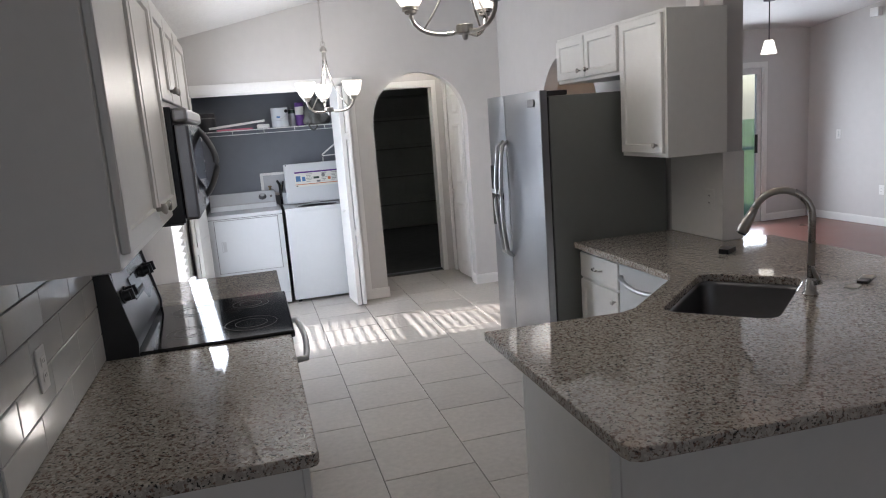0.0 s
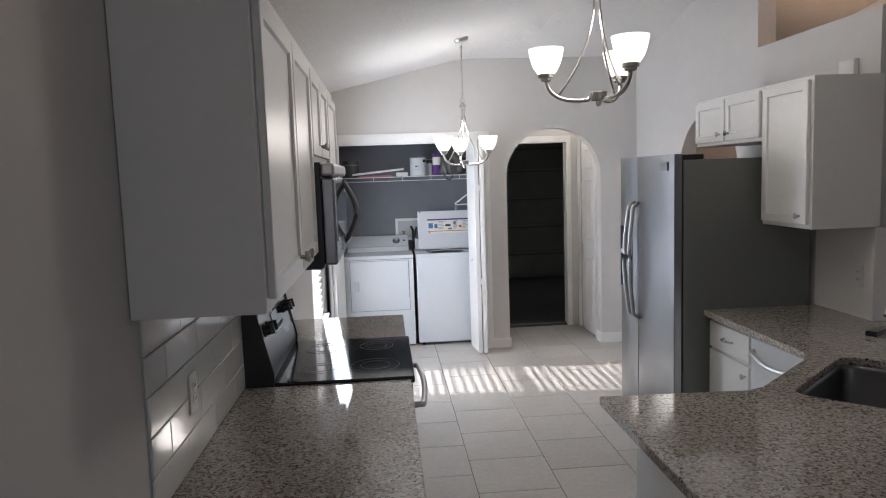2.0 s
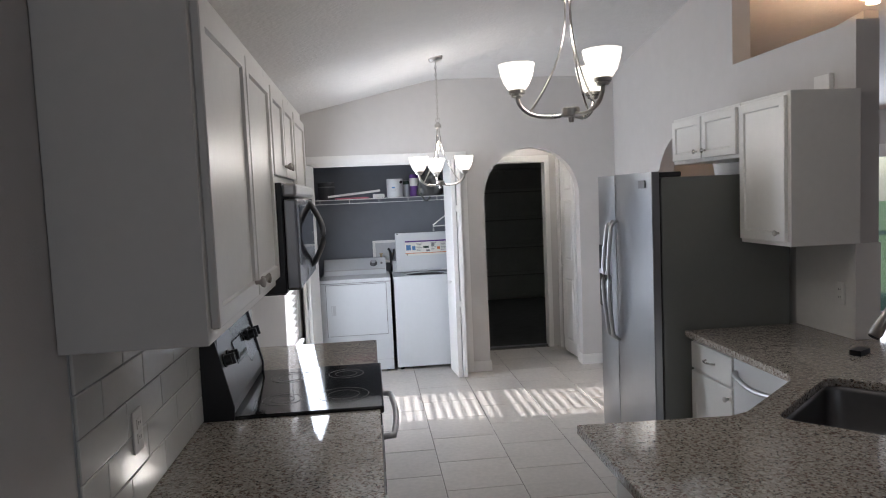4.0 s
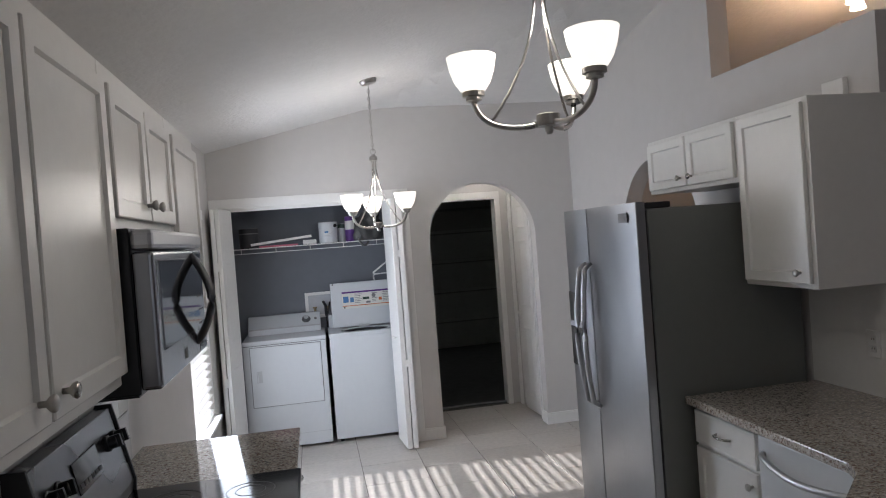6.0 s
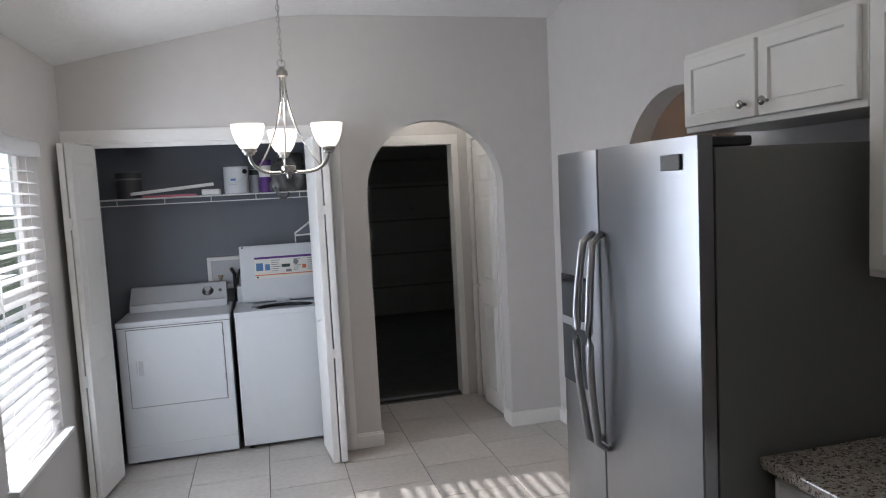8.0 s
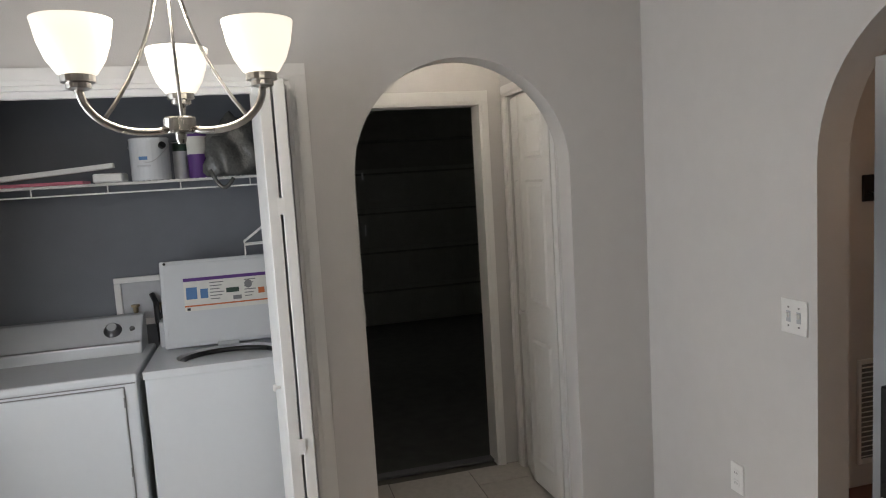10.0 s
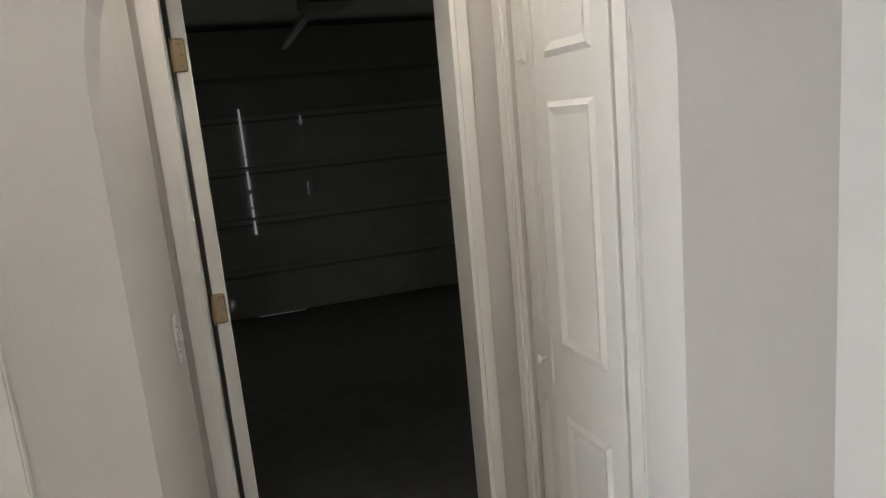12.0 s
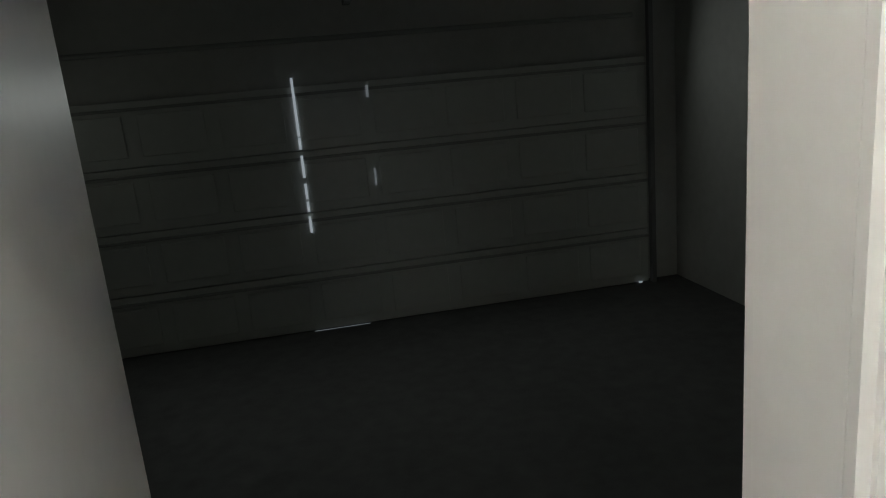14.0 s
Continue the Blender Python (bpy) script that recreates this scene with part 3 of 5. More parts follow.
def microwave():
    y0, y1, z0, z1, f = 2.085, 2.835, 1.395, 1.81, 0.276
    e = thing("microwave", (0.12, 2.5, z0), "stainless and black microwave mounted over the stove", "microwave")
    part("body", box(XL + 0.004, f, y0, y1, z0, z1, 0.004), M_BLACK, e, "black metal housing")
    part("vent_grille", box(f, f + 0.055, y0, y1, z1 - 0.055, z1 - 0.004, 0.012), M_STEEL, e, "brushed steel vent strip")
    d = part("door", box(f, f + 0.052, y0, y1 - 0.16, z0 + 0.01, z1 - 0.06, 0.01, 3), M_MWSTEEL, e, "brushed steel door")
    part("window", box(f + 0.05, f + 0.055, y0 + 0.05, y1 - 0.175, z0 + 0.1, z1 - 0.085, 0.001, 1), M_MIRRORGLASS, d, "dark glass window")
    part("badge", box(f + 0.052, f + 0.054, 2.40, 2.44, z0 + 0.035, z0 + 0.065), M_GREY, d)
    part("handle", tube(arc((f + 0.05, y1 - 0.2, z0 + 0.05), (f + 0.05, y1 - 0.2, z1 - 0.075), (0.06, -0.035, 0), 14), [0.008] + [0.013] * 13 + [0.008], 10), M_DKSTEEL, d, "dark bowed handle", True)
    c = part("control_panel", box(f, f + 0.05, y1 - 0.155, y1, z0 + 0.01, z1 - 0.06, 0.008), M_MIRRORGLASS, e, "black control panel")
    part("display", box(f + 0.05, f + 0.052, y1 - 0.13, y1 - 0.03, z1 - 0.13, z1 - 0.09), M_GREY, c)
    for r in range(4):
        for k in range(3):
            part("button", box(f + 0.05, f + 0.0506, y1 - 0.13 + k * 0.036, y1 - 0.104 + k * 0.036, z0 + 0.06 + r * 0.045, z0 + 0.066 + r * 0.045), M_TUB, c)
    part("underside", box(XL + 0.03, f - 0.01, y0 + 0.02, y1 - 0.02, z0 - 0.008, z0), M_BLACK, e)


microwave()


def stove():
    y0, y1 = 2.13, 2.854
    e = thing("stove", (0.3, 2.5, 0), "electric stove with a black glass top and steel backguard", "stove")
    part("body", box(XL + 0.03, 0.57, y0, y1, 0.0, 0.895, 0.003, 1), M_BLACK, e, "black enamel sides")
    top = part("cooktop", box(XL + 0.08, 0.615, y0 - 0.004, y1 + 0.004, 0.896, 0.926, 0.008, 3), M_GLASSBLACK, e, "black ceramic glass top")
    for cx, cy, r in ((0.20, 2.32, 0.08), (0.20, 2.68, 0.095), (0.45, 2.33, 0.105), (0.45, 2.68, 0.08)):
        for rr in (r, r * 0.62):
            pts = [(cx + rr * math.cos(a * math.pi / 20), cy + rr * math.sin(a * math.pi / 20), 0.9262) for a in range(40)]
            part("burner_ring", tube(pts, 0.0012, 4, True), M_GREY, top, "grey burner ring")
    # sloping backguard
    bg = part("backguard", prism([(XL + 0.01, 0.9), (0.033, 0.9), (0.04, 0.965), (-0.02, 1.225), (XL + 0.01, 1.225)], "y", y0, y1, 0.003), M_MWSTEEL, e, "brushed steel backguard")
    part("end_cap", prism([(XL + 0.005, 0.897), (0.044, 0.897), (0.048, 0.965), (-0.014, 1.235), (XL + 0.005, 1.235)], "y", y0 - 0.012, y0, 0.002), M_BLACK, e, "black end cap")
    part("end_cap", prism([(XL + 0.005, 0.897), (0.044, 0.897), (0.048, 0.965), (-0.014, 1.235), (XL + 0.005, 1.235)], "y", y1, y1 + 0.012, 0.002), M_BLACK, e, "black end cap")
    tilt = -13
    at = lambda y, z: Matrix.Translation((0.04 - (z - 0.965) * 0.2308 + 0.001, y, z)) @ pose(0, 0, 0, 0, 90 + tilt, 0)
    for y in (2.20, 2.275, 2.725, 2.80):
        k = part("knob", lathe([(0.027, 0.0), (0.027, 0.006), (0.022, 0.008), (0.019, 0.03), (0.015, 0.032)], (0, 0, 0), 18), M_BLACK, e, "black control knob")
        moved_bm = bmesh.new()
        moved_bm.from_mesh(k.data)
        add_box(moved_bm, -0.021, 0.021, -0.006, 0.006, 0.012, 0.044)
        moved(moved_bm, at(y, 1.13))
        moved_bm.to_mesh(k.data)
        moved_bm.free()
    dp = part("display", moved(box(-0.045, 0.05, -0.11, 0.11, 0.0, 0.004, 0.002), at(2.5, 1.12)), M_GLASSBLACK, e, "black clock panel")
    for k in range(6):
        part("button", moved(box(0.022, 0.036, -0.09 + k * 0.033, -0.068 + k * 0.033, 0.004, 0.006), at(2.5, 1.12)), M_GREY, dp)
    d = part("oven_door", box(0.57, 0.607, y0 + 0.004, y1 - 0.004, 0.2, 0.84, 0.006), M_STEEL, e, "brushed steel oven door")
    part("oven_window", box(0.607, 0.61, y0 + 0.12, y1 - 0.12, 0.36, 0.66), M_GLASSBLACK, d, "black glass oven window")
    part("front_strip", box(0.57, 0.605, y0 + 0.004, y1 - 0.004, 0.845, 0.893, 0.004), M_BLACK, e)
    part("handle", tube([(0.607, y0 + 0.05, 0.785)] + arc((0.65, y0 + 0.06, 0.785), (0.65, y1 - 0.06, 0.785), (0.018, 0, 0), 10) + [(0.607, y1 - 0.05, 0.785)], 0.013, 10), M_STEEL, d, "steel oven handle", True)
    part("drawer", box(0.57, 0.603, y0 + 0.004, y1 - 0.004, 0.04, 0.19, 0.005), M_STEEL, e, "steel storage drawer")


stove()
wall_plate("outlet", "white double outlet on the tiled backsplash", (XL + 0.0125, 1.40, 1.13), "+x", kind="outlet")

# ==== peninsula and right run ====
SINK = [(1.968, 1.69), (2.25, 1.395), (2.75, 1.81), (2.46, 2.115)]


def rounded(pts, r, n=5):
    out = []
    for i, p in enumerate(pts):
        p, a, b = Vector(p), Vector(pts[i - 1]), Vector(pts[(i + 1) % len(pts)])
        u, v = (a - p).normalized(), (b - p).normalized()
        for k in range(n + 1):
            s = k / n
            q = p + u * r * (1 - s) ** 2 + v * r * s ** 2
            out.append((q.x, q.y))
    return out


def peninsula_top():
    outline = [(1.281, 1.774), (1.83, 1.745), (1.91, 1.775), (2.30, 2.115), (2.335, 2.19), (2.347, 3.178), (XR - 0.002, 3.178), (XR - 0.002, 2.685), (3.34, 2.685), (3.34, 1.95), (2.68, 0.70), (1.31, 0.757), (1.286, 0.772), (1.279, 0.80)]
    hole = rounded(SINK, 0.07)
    bm = bmesh.new()
    rings = []
    for loop in (outline, hole):
        rings.append([bm.verts.new((x, y, CT_Z)) for x, y in loop])
    edges = []
    for ring in rings:
        for a, b in zip(ring, ring[1:] + ring[:1]):
            edges.append(bm.edges.new((a, b)))
    bmesh.ops.triangle_fill(bm, use_beauty=True, use_dissolve=False, edges=edges, normal=(0, 0, 1))
    geom = bmesh.ops.extrude_face_region(bm, geom=bm.faces[:])
    bmesh.ops.translate(bm, verts=[v for v in geom["geom"] if isinstance(v, bmesh.types.BMVert)], vec=(0, 0, -0.036))
    bmesh.ops.recalc_face_normals(bm, faces=bm.faces[:])
    rim = [e for e in bm.edges if len(e.link_faces) == 2 and abs(e.link_faces[0].normal.dot(e.link_faces[1].normal)) < 0.5 and abs(e.verts[0].co.z - e.verts[1].co.z) < 1e-4]
    bmesh.ops.bevel(bm, geom=rim, offset=0.005, segments=2, affect="EDGES", profile=0.5)
    return bm


tagged(part("worktop", peninsula_top(), M_GRANITE), "polished speckled granite worktop with a corner sink cutout", "worktop")


def sink():
    c = Vector((sum(p[0] for p in SINK) / 4, sum(p[1] for p in SINK) / 4))
    e = thing("sink", (c.x, c.y, 0.68), "stainless steel single bowl sink under the granite", "sink")
    bm = bmesh.new()
    rings = []
    for f, z, r in ((1.05, 0.878, 0.07), (1.0, 0.878, 0.07), (0.985, 0.86, 0.07), (0.95, 0.72, 0.08), (0.86, 0.685, 0.09), (0.15, 0.678, 0.02)):
        rings.append([bm.verts.new((c.x + (x - c.x) * f, c.y + (y - c.y) * f, z)) for x, y in rounded(SINK, r)])
    for a, b in zip(rings, rings[1:]):
        for k in range(len(a)):
            bm.faces.new((a[k], a[(k + 1) % len(a)], b[(k + 1) % len(a)], b[k]))
    bm.faces.new(rings[-1])
    bmesh.ops.recalc_face_normals(bm, faces=bm.faces[:])
    bmesh.ops.solidify(bm, geom=bm.faces[:], thickness=0.002)
    part("bowl", bm, M_DKSTEEL, e, "brushed steel bowl", True)
    part("drain", lathe([(0.045, 0.0), (0.045, 0.004), (0.03, 0.006), (0.028, 0.001)], (c.x, c.y, 0.682), 20), M_STEEL, e, "steel drain", True)


sink()


def faucet():
    bx, by = 2.575, 1.59
    e = thing("faucet", (bx, by, CT_Z), "brushed nickel gooseneck faucet beside the sink", "faucet")
    part("base", lathe([(0.03, 0.0), (0.03, 0.008), (0.022, 0.014), (0.02, 0.06), (0.016, 0.07)], (bx, by, CT_Z), 20), M_NICKEL, e, smooth=True)
    d = Vector((-0.80, 0.6, 0)).normalized()
    pts = [Vector((bx, by, CT_Z + 0.06)), Vector((bx, by, CT_Z + 0.31))]
    cr = 0.105
    for k in range(1, 11):
        a = math.pi * k / 10 * 0.9
        pts.append(Vector((bx, by, CT_Z + 0.31)) + d * cr * (1 - math.cos(a)) + Vector((0, 0, cr * math.sin(a))))
    part("spout", tube(pts, 0.014, 12), M_NICKEL, e, smooth=True)
    tip = pts[-1]
    dn = (pts[-1] - pts[-2]).normalized()
    part("spray_head", tube([tip - dn * 0.005, tip + dn * 0.03, tip + dn * 0.09, tip + dn * 0.1], [0.015, 0.019, 0.023, 0.02], 14), M_NICKEL, e, "pull-down spray head", True)
    part("nozzle", tube([tip + dn * 0.1, tip + dn * 0.108], 0.019, 14), M_BLACK, e)
    part("lever", tube([(bx, by, CT_Z + 0.05), (bx + 0.01, by - 0.035, CT_Z + 0.055), (bx - 0.03, by + 0.0 - 0.05, CT_Z + 0.1), (bx - 0.05, by - 0.06, CT_Z + 0.13)], [0.012, 0.011, 0.008, 0.006], 10), M_NICKEL, e, smooth=True)


faucet()
# small things left beside the faucet
for (x, y, w, d, h, m, lab) in ((2.79, 1.60, 0.07, 0.05, 0.004, M_PAPER, "small white paper slip on the granite"), (2.88, 1.63, 0.06, 0.04, 0.012, M_BLACK, "small dark sponge on the granite"), (2.95, 1.68, 0.08, 0.05, 0.004, M_PAPER, "folded white paper on the granite"), (2.84, 2.42, 0.1, 0.05, 0.025, M_BLACK, "small dark tray on the granite")):
    tagged(part("sponge" if m is M_BLACK else "paper_slip", moved(box(-w / 2, w / 2, -d / 2, d / 2, 0, h, 0.0015), pose(x, y, CT_Z, 0, 0, 30)), m), lab, "sponge" if m is M_BLACK else "paper")

pb = thing("peninsula_base", (2.0, 1.3, 0), "white panelled peninsula base below the granite", "cabinet")
part("end_panel", prism([(1.39, 1.69), (1.39, 1.05), (1.415, 1.05), (1.415, 1.69)], "z", 0.0, 0.879), M_CAB, pb)
part("back_panel", prism([(1.415, 1.06), (1.415, 1.035), (2.55, 0.98), (3.17, 2.1), (3.17, 2.6), (3.14, 2.6), (3.14, 2.11), (2.53, 1.005)], "z", 0.0, 0.879), M_CAB, pb, "painted breakfast bar panel")
part("front_panel", prism([(1.415, 1.675), (1.83, 1.70), (1.92, 1.73), (2.35, 2.10), (2.33, 2.115), (1.905, 1.745), (1.825, 1.715), (1.415, 1.69)], "z", 0.1, 0.879), M_CAB, pb)
part("corner_post", box(1.384, 1.42, 1.045, 1.085, 0.0, 0.879, 0.003, 1), M_CAB, pb)

base_unit(-1, XR - 0.002, 2.39, 2.70, 3.165, "white base cabinet with a drawer beside the fridge", handle_y=2.745)


def dishwasher():
    e = thing("dishwasher", (2.76, 2.41, 0), "white dishwasher with a bowed steel handle", "dishwasher")
    part("tub", box(2.40, XR - 0.01, 2.125, 2.685, 0.02, 0.875), M_GREY, e)
    d = part("door", box(2.365, 2.40, 2.12, 2.69, 0.11, 0.868, 0.006), M_ENAMEL, e, "pale front panel")
    part("handle", tube([(2.365, 2.66, 0.80)] + arc((2.335, 2.63, 0.80), (2.335, 2.19, 0.80), (-0.03, 0, -0.02), 10) + [(2.365, 2.16, 0.80)], 0.013, 10), M_STEEL, d, "bowed steel handle", True)
    part("kick_plate", box(2.43, 2.44, 2.125, 2.685, 0.0, 0.1), M_BLACK, e)


dishwasher()


def fridge():
    e = thing("fridge", (2.7, 3.66, 0), "side-by-side stainless fridge with dark grey sides", "fridge")
    part("body", box(2.23, XR - 0.03, 3.197, 4.088, 0.02, 1.788, 0.004), M_FRIDGE, e, "dark grey textured cabinet")
    part("gasket", box(2.217, 2.23, 3.207, 4.078, 0.1, 1.78), M_BLACK, e)

    def leaf(y0, y1):
        n = 12
        prof = [(2.217, y0), (2.178, y0)]
        for k in range(n + 1):
            s = k / n
            prof.append((2.173 - 0.012 * math.sin(math.pi * s), y0 + 0.004 + (y1 - y0 - 0.008) * s))
        prof += [(2.178, y1), (2.217, y1)]
        return prism(prof, "z", 0.075, 1.822)
    seam = 3.766
    right = part("door", leaf(3.191, seam - 0.003), M_FSTEEL, e, "brushed stainless door")
    left = part("door", leaf(seam + 0.003, 4.095), M_FSTEEL, e, "brushed stainless door with a dispenser")
    for d, y, bow in ((right, seam - 0.035, -0.03), (left, seam + 0.035, 0.03)):
        part("handle", tube([(2.167, y, 0.76)] + arc((2.127, y, 0.79), (2.127, y, 1.50), (-0.03, bow * 0.5, 0), 14) + [(2.167, y, 1.53)], [0.011] + [0.015] * 15 + [0.011], 12), M_STEEL, d, "long bowed steel handle", True)
    dp = part("dispenser", box(2.157, 2.167, 3.85, 4.065, 0.94, 1.36, 0.003), M_GLASSBLACK, left, "black water and ice dispenser")
    part("dispenser_bar", box(2.153, 2.158, 3.855, 4.06, 1.165, 1.195), M_STEEL, left, "steel dispenser trim")
    part("badge", box(2.161, 2.164, 3.262, 3.356, 1.731, 1.776, 0.001, 1), M_GREY, right, "grey metal name plate")
    for y0, y1 in ((3.205, 3.285), (4.0, 4.08)):
        part("hinge_cover", box(2.185, 2.355, y0, y1, 1.789, 1.818, 0.006), M_BLACK, e, "dark hinge cover")
    part("grille", box(2.195, 2.215, 3.205, 4.078, 0.015, 0.07, 0.004), M_BLACK, e, "black toe grille")


M_FSTEEL = material("brushed_door_steel", (0.37, 0.375, 0.385), 0.3, metal=1.0, vary=0.04, scale=2)
fridge()
UR = 2.66
upper_unit(-1, XR - 0.002, UR, 2.663, 3.117, 1.41, 2.178, ((2.685, 3.10, 2.735),), "white shaker wall cabinet beside the fridge", "wall cabinets over the fridge run")
upper_unit(-1, XR - 0.002, UR, 3.121, 3.955, 1.878, 2.178, ((3.138, 3.53, 3.485), (3.545, 3.937, 3.592)), "short white wall cabinet above the fridge", "wall cabinets over the fridge run")
tagged(part("backsplash_panel", box(XR - 0.0065, XR - 0.0005, 2.702, 3.178, CT_Z + 0.001, 1.408), M_TRIM), "plain white backsplash panel above the worktop", "backsplash", kind="structure")
tagged(part("backsplash_end", box(XR - 0.0065, XR + 0.13, 2.691, 2.6995, CT_Z + 0.001, 1.408), M_TRIM), "plain white backsplash panel on the wall end", "backsplash", kind="structure")
wall_plate("outlet", "white outlet on the backsplash beside the fridge", (XR - 0.0068, 2.80, 1.14), "-x", kind="outlet")
chime = thing("door_chime", (XR, 2.87, 2.25), "small white box on the wall above the cabinet", "chime")
part("cover", box(XR - 0.03, XR - 0.001, 2.86, 2.985, 2.205, 2.285, 0.004), M_TRIM, chime)
wall_plate("light_switch", "white double switch plate on the wall by the arch", (XR - 0.0005, 5.19, 1.152), "-x", 0.116, 0.118, 2)
wall_plate("outlet", "white outlet low on the wall by the arch", (XR - 0.0005, 5.49, 0.46), "-x", kind="outlet")

# ==== chandeliers ====
def chandelier(cx, cy, low, first, label, R=0.245, rise=0.082, wide=1.0, tall=1.1):
    e = thing("chandelier", (cx, cy, ceil_z(cx, cy)), label, "chandelier", "matching chandeliers")
    o = Vector((cx, cy, low))
    cz = ceil_z(cx, cy)
    part("hub", lathe([(0.008, -0.022), (0.012, -0.012), (0.012, 0.0), (0.033, 0.002), (0.035, 0.006), (0.035, 0.034), (0.033, 0.038), (0.012, 0.04)], o, 20), M_NICKEL, e)
    topz = low + 0.47
    part("top_collar", lathe([(0.012, -0.01), (0.027, -0.008), (0.027, 0.014), (0.02, 0.02), (0.008, 0.035)], (cx, cy, topz), 18), M_NICKEL, e)
    part("loop", tube([(cx + 0.018 * math.cos(a * math.pi / 8), cy, topz + 0.05 + 0.018 * math.sin(a * math.pi / 8)) for a in range(16)], 0.003, 6, True), M_NICKEL, e, smooth=True)
    # chain of oval links up to the canopy
    z, k = topz + 0.072, 0
    while z < cz - 0.06:
        pts = []
        for a in range(12):
            u, v = 0.008 * math.cos(a * math.pi / 6), 0.016 * math.sin(a * math.pi / 6)
            pts.append((cx + (u if k % 2 else 0), cy + (0 if k % 2 else u), z + v))
        part("chain_link", tube(pts, 0.002, 5, True), M_NICKEL, e)
        z += 0.026
        k += 1
    part("cord", tube([(cx + 0.003, cy + 0.003, topz + 0.05), (cx + 0.003, cy + 0.003, cz - 0.02)], 0.002, 5), M_NICKEL, e)
    slope = math.degrees(math.atan(0.232)) if cz < 2.855 + 0.16 * (YB - cy) - 0.001 else 0
    part("canopy", lathe([(0.012, -0.034), (0.05, -0.03), (0.06, -0.012), (0.06, 0.0)], (cx, cy, cz + 0.004), 24, pose(0, 0, 0, 0, -slope, 0)), M_NICKEL, e)
    for k in range(3):
        a = radians(first + 120 * k)
        d = Vector((math.cos(a), math.sin(a), 0))
        pts = [o + Vector((0, 0, 0.012)) + d * 0.02]
        for s in range(1, 13):
            q = s / 12 * math.pi / 2
            pts.append(o + d * (0.03 + (R - 0.03) * math.sin(q)) + Vector((0, 0, 0.008 + rise * (1 - math.cos(q)) - 0.014 * math.sin(2 * q))))
        part("arm", tube(pts, 0.0085, 8), M_NICKEL, e, smooth=True)
        rod = []
        for s in range(11):
            f = s / 10
            rr = 0.012 + 0.16 * f ** 2.3
            rod.append(o + d * rr + Vector((0, 0, (topz - low) * (1 - f) + 0.02 * f)))
        part("rod", tube(rod, 0.0045, 6), M_NICKEL, e, smooth=True)
        top = pts[-1]
        part("socket_cup", lathe([(0.012, -0.004), (0.024, 0.0), (0.024, 0.01), (0.033, 0.012), (0.033, 0.026)], top, 18), M_NICKEL, e)
        prof = [(0.027, 0.024), (0.038, 0.029), (0.055, 0.053), (0.067, 0.084), (0.0755, 0.126), (0.072, 0.126), (0.0635, 0.084), (0.0515, 0.055), (0.036, 0.033)]
        prof = [(r * wide, 0.024 + (h - 0.024) * tall) for r, h in prof]
        part("shade", lathe(prof, top, 28), M_SHADE, e, "frosted white glass bowl shade, lit", True)


chandelier(1.425, 2.21, 2.03, 47, "lit brushed nickel chandelier with three glass bowls over the kitchen", 0.214, 0.085, 0.97, 1.03)
chandelier(1.172, 4.97, 1.823, 93, "lit brushed nickel chandelier with three glass bowls by the window", 0.208)

# ==== laundry closet ====


